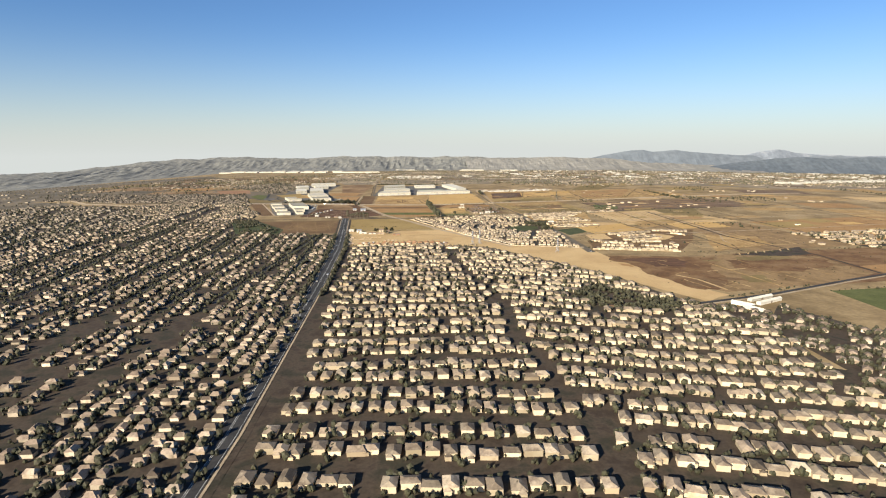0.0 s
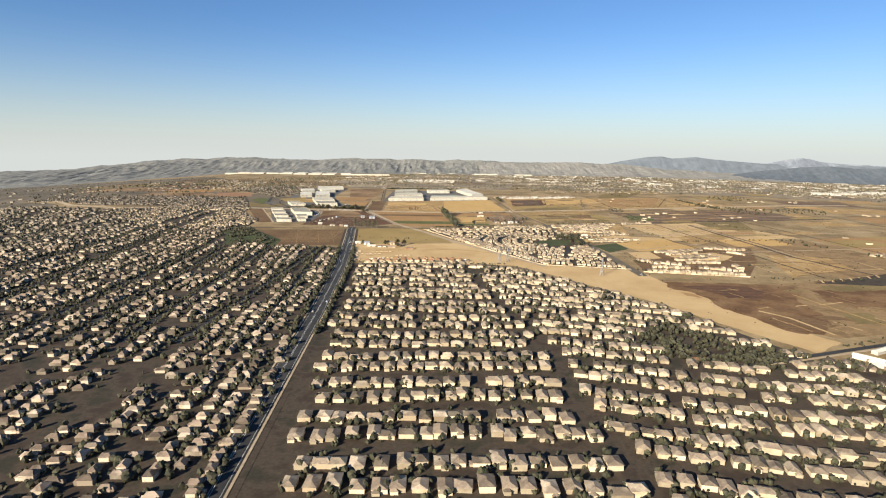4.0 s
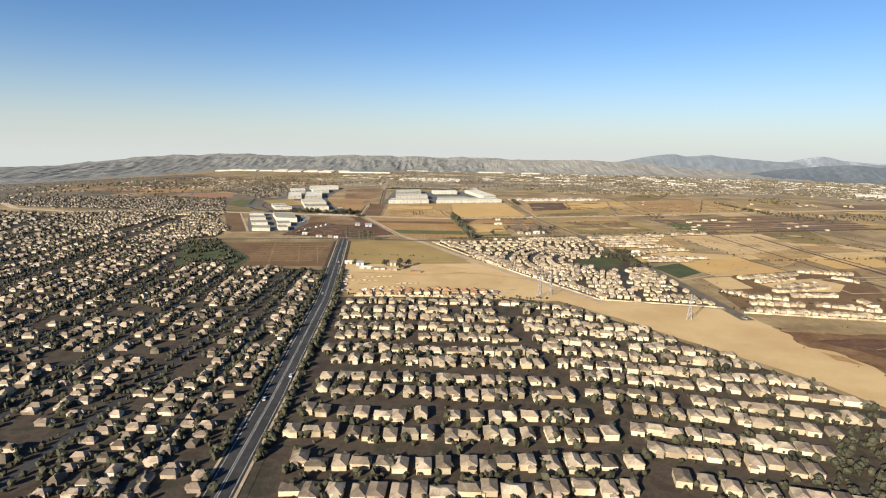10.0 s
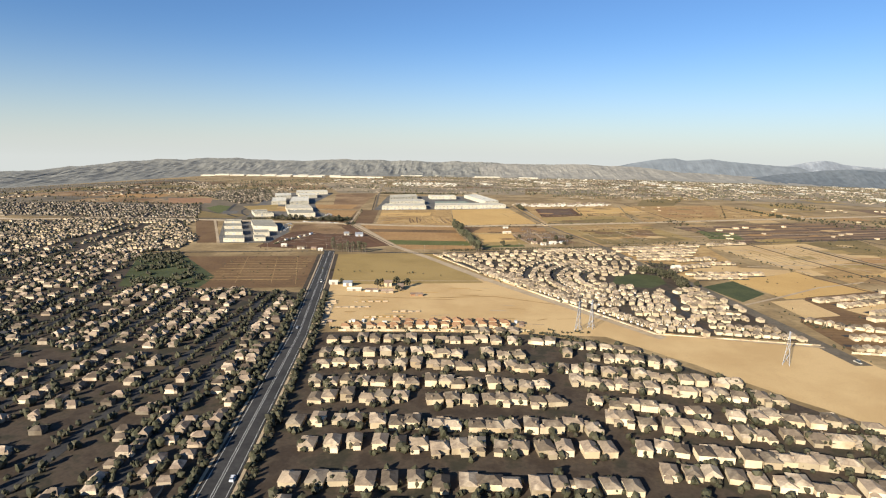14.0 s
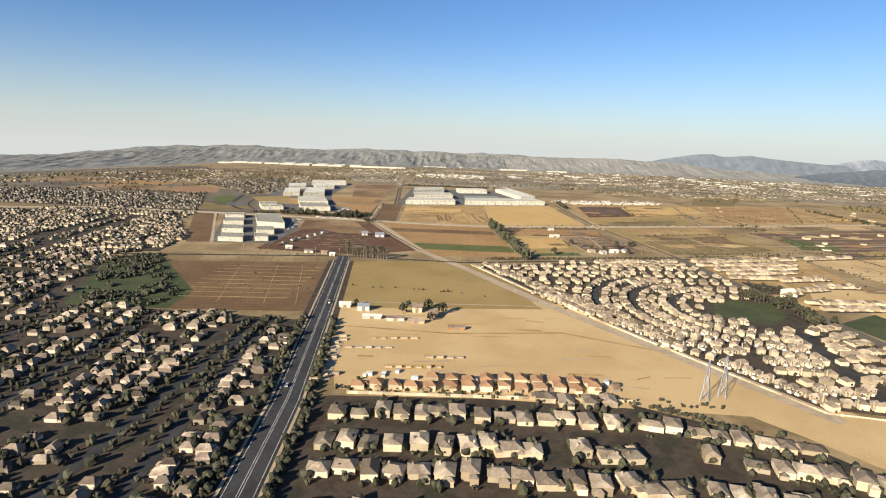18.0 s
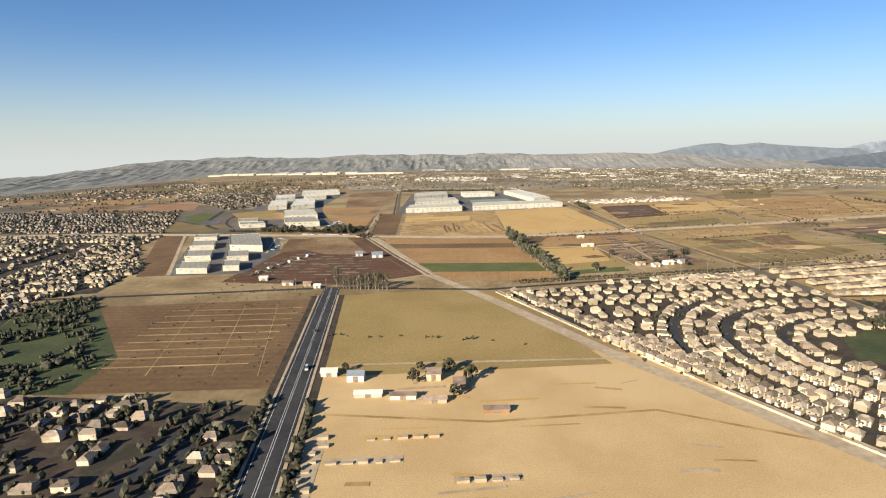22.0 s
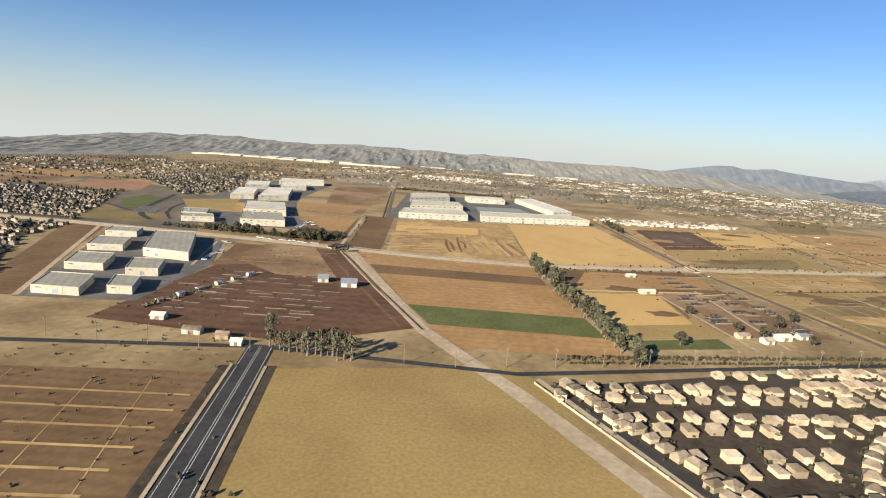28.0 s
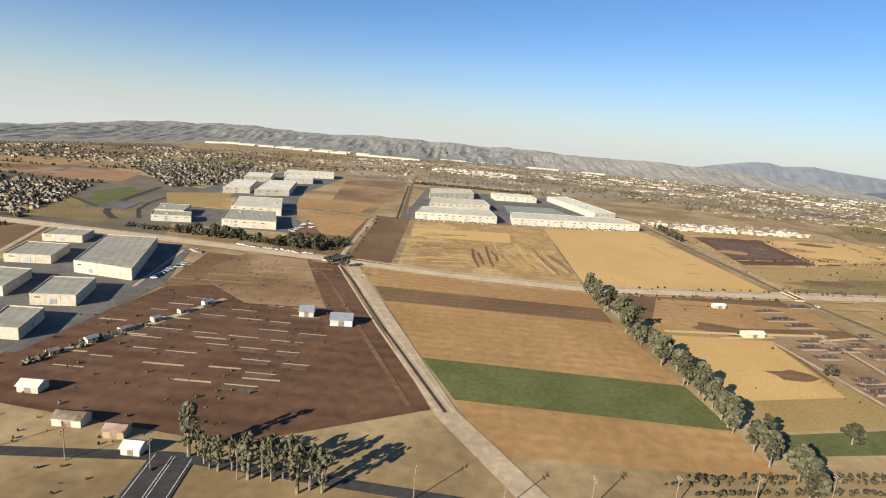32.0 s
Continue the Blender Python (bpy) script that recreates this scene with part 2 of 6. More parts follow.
M = {
    "ground": mat("dry_ground", [(0.201, 0.136, 0.060), (0.282, 0.195, 0.090), (0.357, 0.254, 0.123)], 0.012, fine=0.2),
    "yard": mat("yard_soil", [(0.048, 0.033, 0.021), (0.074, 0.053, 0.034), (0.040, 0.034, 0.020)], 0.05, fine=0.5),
    "sand": mat("sandy_soil", [(0.485, 0.318, 0.138), (0.565, 0.386, 0.178)], 0.015, fine=1.6),
    "tan": mat("harvested_field", [(0.475, 0.292, 0.098), (0.535, 0.340, 0.120)], 0.008, fine=0.9),
    "straw": mat("dry_pasture", [(0.435, 0.278, 0.106), (0.325, 0.200, 0.074), (0.490, 0.325, 0.132)], 0.02, fine=0.15, stripes=(4, 9, (0.262, 0.158, 0.058), 0.35)),
    "openland": mat("dry_open_soil", [(0.225, 0.142, 0.060), (0.290, 0.186, 0.082), (0.180, 0.110, 0.046)], 0.022, fine=0.3),
    "rustland": mat("rusty_brown_soil", [(0.128, 0.066, 0.026), (0.178, 0.097, 0.039), (0.222, 0.130, 0.056)], 0.03, fine=0.3),
    "ochre": mat("orange_brown_soil", [(0.315, 0.178, 0.066), (0.385, 0.226, 0.088)], 0.012, fine=0.2, stripes=(2, 8, (0.252, 0.140, 0.052), 0.3)),
    "olive": mat("olive_stubble", [(0.275, 0.186, 0.062), (0.330, 0.226, 0.080)], 0.012, fine=0.6),
    "pasture": mat("dull_olive_pasture", [(0.165, 0.117, 0.042), (0.228, 0.160, 0.060)], 0.014, fine=0.25),
    "brown": mat("tilled_soil", [(0.140, 0.080, 0.034), (0.196, 0.117, 0.051)], 0.016, fine=0.3, stripes=(2, 7, (0.100, 0.057, 0.026), 0.35)),
    "dark": mat("bare_brown_soil", [(0.165, 0.096, 0.044), (0.235, 0.143, 0.066), (0.310, 0.204, 0.103)], 0.011, fine=0.3),
    "red": mat("red_brown_soil", [(0.082, 0.039, 0.019), (0.125, 0.063, 0.031)], 0.025, fine=0.2, stripes=(3, 12, (0.165, 0.092, 0.044), 0.3)),
    "green": mat("green_crop", [(0.092, 0.098, 0.026), (0.118, 0.120, 0.036)], 0.05, fine=0.4),
    "lawn": mat("park_lawn", [(0.050, 0.058, 0.020), (0.072, 0.078, 0.028)], 0.05, fine=0.4),
    "asphalt": mat("asphalt", [(0.036, 0.033, 0.030), (0.052, 0.048, 0.043)], 0.05, 0.85, fine=0.4),
    "court": mat("worn_yard_asphalt", [(0.105, 0.095, 0.08), (0.15, 0.135, 0.113)], 0.05, 0.85, fine=0.3),
    "dirt_road": mat("pale_dirt_road", [(0.376, 0.281, 0.172), (0.449, 0.342, 0.215)], 0.05, fine=0.3),
    "concrete": mat("channel_concrete", [(0.46, 0.345, 0.208), (0.53, 0.41, 0.26)], 0.05, fine=0.3),
    "paint": mat("road_paint", [(0.6, 0.58, 0.52), (0.5, 0.48, 0.43)], 0.5),
    "stucco": mat("house_stucco", [(0.445, 0.345, 0.212), (0.545, 0.440, 0.285), (0.350, 0.262, 0.158)], 0.03, random=0.4),
    "tile": mat("roof_tile", [(0.275, 0.208, 0.138), (0.185, 0.138, 0.094), (0.365, 0.288, 0.195)], 0.05, fine=0.9, random=0.55),
    "fartile": mat("far_roof_tile", [(0.19, 0.148, 0.105), (0.14, 0.108, 0.078), (0.26, 0.212, 0.155)], 0.04, fine=0.9, random=0.6),
    "weststucco": mat("darker_house_stucco", [(0.33, 0.255, 0.172), (0.46, 0.37, 0.26), (0.23, 0.172, 0.114)], 0.03, random=0.65),
    "westtile": mat("brown_roof_tile", [(0.235, 0.172, 0.118), (0.15, 0.108, 0.076), (0.33, 0.255, 0.18)], 0.05, fine=0.9, random=0.65),
    "garage": mat("garage_paint", [(0.55, 0.5, 0.42), (0.62, 0.57, 0.5)], 0.3, random=0.2),
    "glass": mat("dark_glass", [(0.03, 0.04, 0.05), (0.05, 0.06, 0.07)], 0.3, 0.12),
    "tiltup": mat("white_wall_panel", [(0.49, 0.435, 0.325), (0.55, 0.49, 0.37)], 0.05, 0.8, fine=0.4, random=0.06),
    "roofing": mat("pale_roof_membrane", [(0.51, 0.452, 0.335), (0.575, 0.512, 0.385)], 0.03, 0.8, fine=0.15, stripes=(115, 5, (0.43, 0.38, 0.285), 0.3)),
    "parkroof": mat("grey_seamed_roof", [(0.30, 0.272, 0.205), (0.35, 0.318, 0.242)], 0.03, 0.8, fine=0.15, stripes=(115, 5, (0.245, 0.222, 0.168), 0.5)),
    "parkwall": mat("cream_wall_panel", [(0.445, 0.388, 0.282), (0.50, 0.438, 0.322)], 0.05, 0.8, fine=0.4, random=0.06),
    "roofwhite": mat("white_roof_membrane", [(0.60, 0.545, 0.425), (0.68, 0.62, 0.49)], 0.03, 0.8, fine=0.15),
    "metal": mat("galvanised_metal", [(0.42, 0.42, 0.42), (0.5, 0.5, 0.5)], 0.5, 0.45, metal=0.6),
    "door": mat("dock_door_paint", [(0.25, 0.26, 0.28), (0.32, 0.33, 0.35)], 0.5, 0.6, random=0.2),
    "band": mat("grey_wall_band", [(0.42, 0.42, 0.42), (0.48, 0.48, 0.48)], 0.1, 0.8),
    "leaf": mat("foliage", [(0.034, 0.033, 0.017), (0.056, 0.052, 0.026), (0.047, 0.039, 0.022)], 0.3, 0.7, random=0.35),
    "euca": mat("grey_green_foliage", [(0.058, 0.056, 0.028), (0.095, 0.088, 0.048)], 0.2, 0.7, random=0.4),
    "bark": mat("bark", [(0.16, 0.12, 0.09), (0.24, 0.19, 0.14)], 0.6, 0.9),
    # distant hills and mountains: aerial haze is painted into these greyed base colours
    "hill": mat("hazed_dry_hill_scrub", [(0.178, 0.172, 0.148), (0.226, 0.214, 0.180), (0.150, 0.148, 0.132)], 0.009, fine=0.04),
    "farhill": mat("hazed_dry_far_hill", [(0.235, 0.218, 0.182), (0.275, 0.252, 0.208)], 0.006, fine=0.03),
    "mountain": mat("hazed_mountain_rock", [(0.135, 0.150, 0.162), (0.148, 0.162, 0.174)], 0.004, fine=0.02),
    "foothill": mat("hazed_blue_foothill_scrub", [(0.090, 0.103, 0.115), (0.108, 0.120, 0.130)], 0.006, fine=0.03),
    "scrub": mat("dull_scrub_land", [(0.108, 0.086, 0.054), (0.142, 0.112, 0.072), (0.180, 0.138, 0.086)], 0.006, fine=0.05),
    "townland": mat("dull_town_land", [(0.195, 0.150, 0.092), (0.265, 0.205, 0.125), (0.335, 0.256, 0.152)], 0.004, fine=0.03),
    # far trees painted paler than near leaves to put haze in the colour
    "fartree": mat("haze_paled_far_foliage", [(0.088, 0.078, 0.045), (0.12, 0.104, 0.062)], 0.1, 0.8, random=0.3),
    "worn_road": mat("worn_brown_asphalt", [(0.118, 0.094, 0.062), (0.150, 0.120, 0.080)], 0.05, 0.85, fine=0.4),
    # snow and rock also carry painted haze
    "snow": mat("hazed_snowy_rock", [(0.158, 0.172, 0.19), (0.172, 0.186, 0.205), (0.235, 0.245, 0.255)], 0.01, fine=0.03),
    "white": mat("white_paint", [(0.48, 0.435, 0.35), (0.58, 0.53, 0.43)], 0.3, 0.6, random=0.25),
    "corral_roof": mat("brown_sheet_roof", [(0.13, 0.085, 0.055), (0.2, 0.145, 0.1)], 0.2, 0.7, random=0.3),
    # dark mud brown, also used to paint shade under the corral shelters
    "penmud": mat("corral_mud_and_shade", [(0.10, 0.062, 0.04), (0.145, 0.093, 0.058)], 0.08, fine=0.4),
    "rust": mat("rusty_sheet_roof", [(0.20, 0.13, 0.09), (0.30, 0.22, 0.16)], 0.2, 0.7, random=0.3),
    "pond": mat("pond_liner", [(0.19, 0.23, 0.18), (0.25, 0.28, 0.22), (0.27, 0.23, 0.15)], 0.02, 0.85),
    "car": mat("car_paint", [(0.35, 0.35, 0.36), (0.6, 0.6, 0.6)], 0.2, 0.35, random=0.6),
    "clay": mat("orange_clay", [(0.27, 0.145, 0.072), (0.32, 0.18, 0.092)], 0.02, fine=0.2),
    "furrow": mat("striped_crop_land", [(0.20, 0.125, 0.065), (0.25, 0.165, 0.085)], 0.01, fine=0.1, stripes=(12, 26, (0.085, 0.05, 0.032), 0.85)),
    "townwall": mat("far_house_walls", [(0.255, 0.203, 0.140), (0.345, 0.282, 0.198)], 0.02, random=0.5),
    "wood": mat("weathered_wood", [(0.18, 0.13, 0.09), (0.26, 0.2, 0.14)], 0.8),
}


# ---------- mesh helpers ----------
def mesh_of(name, verts, faces, mats, index=None):
    me = bpy.data.meshes.new(name)
    me.from_pydata([tuple(v) for v in verts], [], [tuple(f) for f in faces])
    for m in mats:
        me.materials.append(M[m])
    if index is not None:
        me.polygons.foreach_set("material_index", index)
    me.update()
    return me


class Build:
    """Collects boxes and quads for one mesh."""

    def __init__(self):
        self.v, self.f, self.i = [], [], []

    def quad(self, pts, i=0):
        k = len(self.v)
        self.v += [tuple(p) for p in pts]
        self.f.append(tuple(range(k, k + len(pts))))
        self.i.append(i)

    def box(self, x, y, z, w, d, h, turn=0.0, i=0, taper=1.0, top=None):
        """Stands on z; x, y are its middle."""
        c, s = math.cos(turn), math.sin(turn)
        k = len(self.v)
        for zz, q in ((z, 1.0), (z + h, taper)):
            for a, b in ((-1, -1), (1, -1), (1, 1), (-1, 1)):
                u, v = a * w * q / 2, b * d * q / 2
                self.v.append((x + c * u - s * v, y + s * u + c * v, zz))
        self.f += [(k + 3, k + 2, k + 1, k), (k + 4, k + 5, k + 6, k + 7)]
        self.f += [(k + a, k + (a + 1) % 4, k + 4 + (a + 1) % 4, k + 4 + a) for a in range(4)]
        self.i += [i, i if top is None else top, i, i, i, i]

    def hip(self, x, y, z, w, d, h, turn=0.0, i=0, over=0.5, ridge=0.45):
        """A hipped roof over a w by d body, ridge along the longer side."""
        c, s = math.cos(turn), math.sin(turn)
        k = len(self.v)
        a, b = w / 2 + over, d / 2 + over
        r = (max(w, d) * ridge) / 2
        ends = ((-r, 0), (r, 0)) if w >= d else ((0, -r), (0, r))
        for (u, v), zz in [((-a, -b), z), ((a, -b), z), ((a, b), z), ((-a, b), z)] + [(e, z + h) for e in ends]:
            self.v.append((x + c * u - s * v, y + s * u + c * v, zz))
        if w >= d:
            self.f += [(k, k + 1, k + 5, k + 4), (k + 1, k + 2, k + 5), (k + 2, k + 3, k + 4, k + 5), (k + 3, k, k + 4), (k + 3, k + 2, k + 1, k)]
        else:
            self.f += [(k, k + 1, k + 4), (k + 1, k + 2, k + 5, k + 4), (k + 2, k + 3, k + 5), (k + 3, k, k + 4, k + 5), (k + 3, k + 2, k + 1, k)]
        self.i += [i] * 5

    def done(self, name, mats):
        return mesh_of(name, self.v, self.f, mats, self.i)


def part(name, me, parent, label="", at=None):
    ob = new(name, me)
    ob.parent = parent
    if at is not None:
        ob.matrix_local = at
    return tagged(ob, label)


def sheet(name, pts, m, z, label="", category="", kind="structure"):
    """A flat piece of ground at height z over the outline pts."""
    me = mesh_of(name, [(x, y, z) for x, y in pts], [range(len(pts))], [m])
    if me.polygons[0].normal.z < 0:
        me.flip_normals()
    return tagged(new(name, me), label, category, "", kind)


def ribbon(name, pts, width, m, z, label="", category="road", kind="structure"):
    """A strip of ground of that width along a line of places."""
    p = [Vector((*q, 0)) for q in pts]
    verts, faces = [], []
    for n, q in enumerate(p):
        a, b = p[max(n - 1, 0)], p[min(n + 1, len(p) - 1)]
        d = (b - a).normalized()
        side = Vector((-d.y, d.x, 0)) * width / 2
        verts += [(*(q + side).xy, z), (*(q - side).xy, z)]
        if n:
            k = 2 * n
            faces.append((k - 2, k - 1, k + 1, k))
    me = mesh_of(name, verts, faces, [m])
    return tagged(new(name, me), label, category, "", kind)


def inside(x, y, poly):
    hit = False
    for (x0, y0), (x1, y1) in zip(poly, poly[1:] + poly[:1]):
        if (y0 > y) != (y1 > y) and x < (x1 - x0) * (y - y0) / (y1 - y0) + x0:
            hit = not hit
    return hit


rng = random.Random(7)

# ---------- ground and distance ----------
sheet("ground", [(-5200, -900), (5200, -900), (5200, 4880), (-5200, 4880)], "ground", 0.0, "dry brown valley floor of fields and yards", "ground")


def ridge(name, x0, x1, y0, y1, height, m, label, seed, nx=120, ny=14, rough=1.0):
    """Hills between x0 and x1 whose crest runs near y1; height(u) gives the crest, u from 0 to 1."""
    verts, faces = [], []
    for j in range(ny + 1):
        v = j / ny
        for i in range(nx + 1):
            u = i / nx
            foot = y0(u) if callable(y0) else y0
            x, y = x0 + (x1 - x0) * u, foot + (y1 - foot) * v
            h = height(u)
            w = noise.fractal(Vector((x / 260 + seed, y / 330, 0)), 0.8, 2.1, 6)
            fold = abs(noise.noise(Vector((x / 130 + seed + 0.3 * w, y / 520, 3)))) * 0.34 + abs(noise.noise(Vector((x / 52 + seed + 0.4 * w, y / 230, 5)))) * 0.2 + abs(noise.noise(Vector((x / 23, y / 110 + seed, 7)))) * 0.1
            verts.append((x, y, h * (v ** 1.15) * (1 + 0.17 * rough * w) - (h + 25) * rough * fold * v * (1.05 - v) * 3.2 - 1.0))
    for j in range(ny):
        for i in range(nx):
            k = j * (nx + 1) + i
            faces.append((k, k + 1, k + nx + 2, k + nx + 1))
    me = mesh_of(name, verts, faces, [m])
    return tagged(new(name, me), label, "mountain", "", "structure")


def crest(*marks):
    return lambda u: float(np.interp(u, [a for a, _ in marks], [b for _, b in marks]))


# haze on these ridges is only their base colour
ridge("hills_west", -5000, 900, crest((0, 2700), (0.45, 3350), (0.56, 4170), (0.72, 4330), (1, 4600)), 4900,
      crest((0, 80), (0.19, 122), (0.27, 112), (0.36, 124), (0.4, 138), (0.445, 148), (0.48, 136), (0.53, 126), (0.56, 116), (0.61, 96), (0.65, 104), (0.7, 116), (0.78, 112), (0.86, 110), (1, 98)), "hill", "dry folded hills greyed by painted haze along the valley's edge", 4.0, 420, 48, 0.58)
ridge("hills_far", 200, 2600, 4400, 4880, crest((0, 104), (0.2, 98), (0.36, 106), (0.5, 96), (0.7, 80), (1, 60)), "farhill", "low hills paled by painted haze at the end of the valley", 9.0, 200, 20, 0.4)
ridge("mountains_north", 1300, 5000, 4700, 4940, crest((0, 96), (0.032, 122), (0.07, 150), (0.095, 165), (0.125, 172), (0.146, 158), (0.17, 163), (0.2, 175), (0.243, 163), (0.3, 150), (0.35, 141), (0.42, 136), (0.5, 140), (0.6, 146), (1, 130)), "mountain", "far mountains in painted blue-grey haze over the valley", 2.0, 380, 30, 0.12)
ridge("mountains_snowy", 2100, 5000, 4760, 4960, crest((0, 60), (0.14, 105), (0.2, 146), (0.248, 178), (0.286, 194), (0.314, 192), (0.345, 176), (0.41, 158), (0.55, 154), (1, 150)), "snow", "far mountains with thin snow on top, haze in their colour", 5.5, 300, 24, 0.2)
ridge("foothills_east", 2250, 5000, 4500, 4720, crest((0, 40), (0.1, 84), (0.2, 118), (0.28, 132), (0.36, 124), (0.5, 140), (1, 150)), "foothill", "dark blue-grey foothills, haze painted in, before the far mountains", 7.5, 200, 20, 0.2)

# ---------- fields ----------
sheet("field", [(-203, 1214), (-79, 1241), (-16, 1068), (-185, 1048)], "olive", 0.10, "olive stubble field between the road and the houses", "field")
sheet("field", [(-420, 1180), (-222, 1206), (-200, 1035), (-325, 1025)], "brown", 0.10, "brown fallow field with faint tracks", "field")
sheet("field", [(-310, 1500), (-235, 1505), (-140, 1290), (-205, 1250), (-330, 1262)], "red", 0.10, "red-brown corral ground beside the sheds", "field")
sheet("field", [(-338, 1500), (-262, 1498), (-250, 1440), (-322, 1405)], "brown", 0.16, "bare brown field beside the warehouses", "field")
sheet("field", [(-220, 1500), (-42, 1500), (-40, 1455), (-196, 1455)], "ochre", 0.10, "straw-coloured field strip", "field")
sheet("field", [(-196, 1455), (-40, 1455), (-38, 1426), (-184, 1424)], "brown", 0.10, "dark tilled field strip", "field")
sheet("field", [(-184, 1424), (-38, 1426), (-24, 1340), (-150, 1340)], "ochre", 0.10, "orange-brown tilled field strip", "field")
sheet("field", [(-150, 1340), (-24, 1340), (-18, 1300), (-132, 1300)], "green", 0.10, "green crop strip beside the tree row", "field")
sheet("field", [(-132, 1300), (-18, 1300), (-14, 1268), (-118, 1262)], "ochre", 0.10, "bare orange-brown field strip", "field")
sheet("field", [(-44, 1785), (96, 1838), (122, 1552), (-40, 1512)], "tan", 0.10, "smooth golden harvested field", "field")
sheet("field", [(-205, 1765), (-46, 1785), (-42, 1512), (-190, 1516)], "straw", 0.10, "graded dry field with tractor tracks", "field")
sheet("field", [(-250, 1760), (-212, 1765), (-196, 1518), (-232, 1518)], "brown", 0.10, "narrow brown tilled field", "field")
sheet("field", [(-320, 1720), (-258, 1735), (-238, 1530), (-300, 1535)], "brown", 0.10, "brown field beside the warehouses", "field")
sheet("field", [(-30, 1500), (115, 1530), (128, 1440), (-22, 1440)], "brown", 0.10, "brown bare land beside the channel", "field")
sheet("field", [(-22, 1440), (50, 1440), (70, 1325), (-8, 1300)], "olive", 0.10, "dry grassy field beside the tree row", "field")
sheet("field", [(50, 1440), (128, 1440), (150, 1338), (70, 1325)], "dark", 0.10, "trampled dark corral ground", "field")
sheet("field", [(-10, 1298), (60, 1318), (62, 1300), (-6, 1284)], "green", 0.12, "narrow green strip beside the road", "field")
sheet("field", [(140, 1530), (330, 1585), (360, 1390), (195, 1330)], "olive", 0.10, "olive pasture with fences", "field")
sheet("field", [(140, 1880), (380, 1940), (330, 1610), (140, 1560)], "straw", 0.10, "patchwork of dry fields", "field")
sheet("field", [(243, 828), (353, 806), (430, 826), (560, 812), (560, 700), (470, 650), (325, 612), (292, 655), (278, 707)], "openland", 0.10, "dry tan-brown open land beside the houses", "field")


def ragged(pts, step=7.0, rough=3.5):
    """The outline pts broken up into an uneven, worn edge."""
    edge = []
    for (x0, y0), (x1, y1) in zip(pts, pts[1:] + pts[:1]):
        n = max(1, int(math.hypot(x1 - x0, y1 - y0) / step))
        for i in range(n):
            x, y = x0 + (x1 - x0) * i / n, y0 + (y1 - y0) * i / n
            w = noise.noise_vector(Vector((x / 11, y / 11, 2.0)))
            edge.append((x + rough * 2 * w.x, y + rough * 2 * w.y))
    return edge


for pts, m, z, text in (
    ([(246, 815), (300, 812), (369, 811), (400, 800), (389, 764), (369, 744), (362, 695), (351, 656), (321, 622), (297, 625), (285, 650), (279, 680), (268, 700), (266, 740), (262, 765), (242, 780)], "rustland", 0.150, "rusty brown bare land with a worn edge"),
    ([(409, 782), (450, 790), (500, 789), (560, 800), (540, 745), (470, 712), (436, 718), (412, 712), (399, 738)], "rustland", 0.151, "brown bare land divided by tracks"),
    ([(262, 795), (300, 802), (340, 798), (350, 770), (330, 742), (292, 745), (280, 770)], "red", 0.154, "reddish dark part of the bare land"),
    ([(296, 668), (330, 680), (346, 662), (338, 640), (312, 630), (298, 640)], "brown", 0.155, "darkest tilled part of the bare land"),
    ([(433, 802), (536, 832), (505, 792), (437, 780)], "pasture", 0.152, "dull olive strip below the graded lots"),
    ([(380, 690), (412, 692), (405, 660), (372, 655)], "pasture", 0.153, "dull weedy part of the open land"),
    ([(246, 770), (262, 756), (262, 742), (248, 752)], "ochre", 0.156, "tan bare spot at the edge of brown land"),
):
    sheet("bare_land", ragged(pts), m, z, text, "field")
for k in range(34):
    x, y = rng.uniform(285, 500), rng.uniform(640, 790)
    L, side = rng.uniform(8, 34), rng.choice((1, 1, 1, -1))
    run = [(x + 0.35 * L * i / 3 + rng.uniform(-0.8, 0.8), y - side * L * i / 3) if side > 0 else (x + L * i / 3, y + 0.35 * L * i / 3 + rng.uniform(-0.8, 0.8)) for i in range(4)]
    ribbon("field_track", run, rng.uniform(0.8, 2.4), ("sand", "straw", "brown", "straw", "ochre")[k % 5], 0.165 + 0.0006 * k, "short worn streak on the bare land", "track")
ribbon("field_track", [(376, 763), (385, 718), (399, 654), (404, 628)], 3.0, "straw", 0.19, "pale track across the bare land", "track")
ribbon("field_track", [(300, 695), (318, 672), (326, 640), (330, 622)], 3.4, "sand", 0.19, "pale worn track on the bare land", "track")
sheet("scrub_land", [(-1000, 1562), (-400, 1546), (-470, 1700), (-520, 1850), (-640, 1930), (-820, 2000), (-1000, 1815)], "scrub", 0.05, "dull scrubby land past the channel", "ground")
sheet("scrub_land", [(-1400, 1000), (-5100, 1000), (-5100, 3400), (-1500, 3400), (-1000, 2750), (-900, 2120), (-1000, 1815), (-1262, 1700), (-1050, 1560), (-1010, 1500), (-1400, 1480)], "scrub", 0.04, "dull brown scrub and yards towards the hills", "ground")
sheet("town_ground", [(300, 2360), (640, 2230), (1250, 2040), (5100, 1500), (5100, 4700), (-300, 4700), (-250, 2760), (200, 2720)], "townland", 0.03, "dull brown ground of the far town", "ground")
for k in range(16):
    x, y = rng.uniform(262, 400), rng.uniform(640, 790)
    r = rng.uniform(3, 9)
    sheet("bare_patch", [(x + r * 2.2 * math.cos(0.7 * i) * rng.uniform(0.7, 1.1), y + r * math.sin(0.7 * i) * rng.uniform(0.7, 1.1)) for i in range(9)], ("rustland", "brown", "rustland", "pasture", "brown")[k % 5], 0.13 + 0.002 * k, "uneven patch of bare earth", "ground")
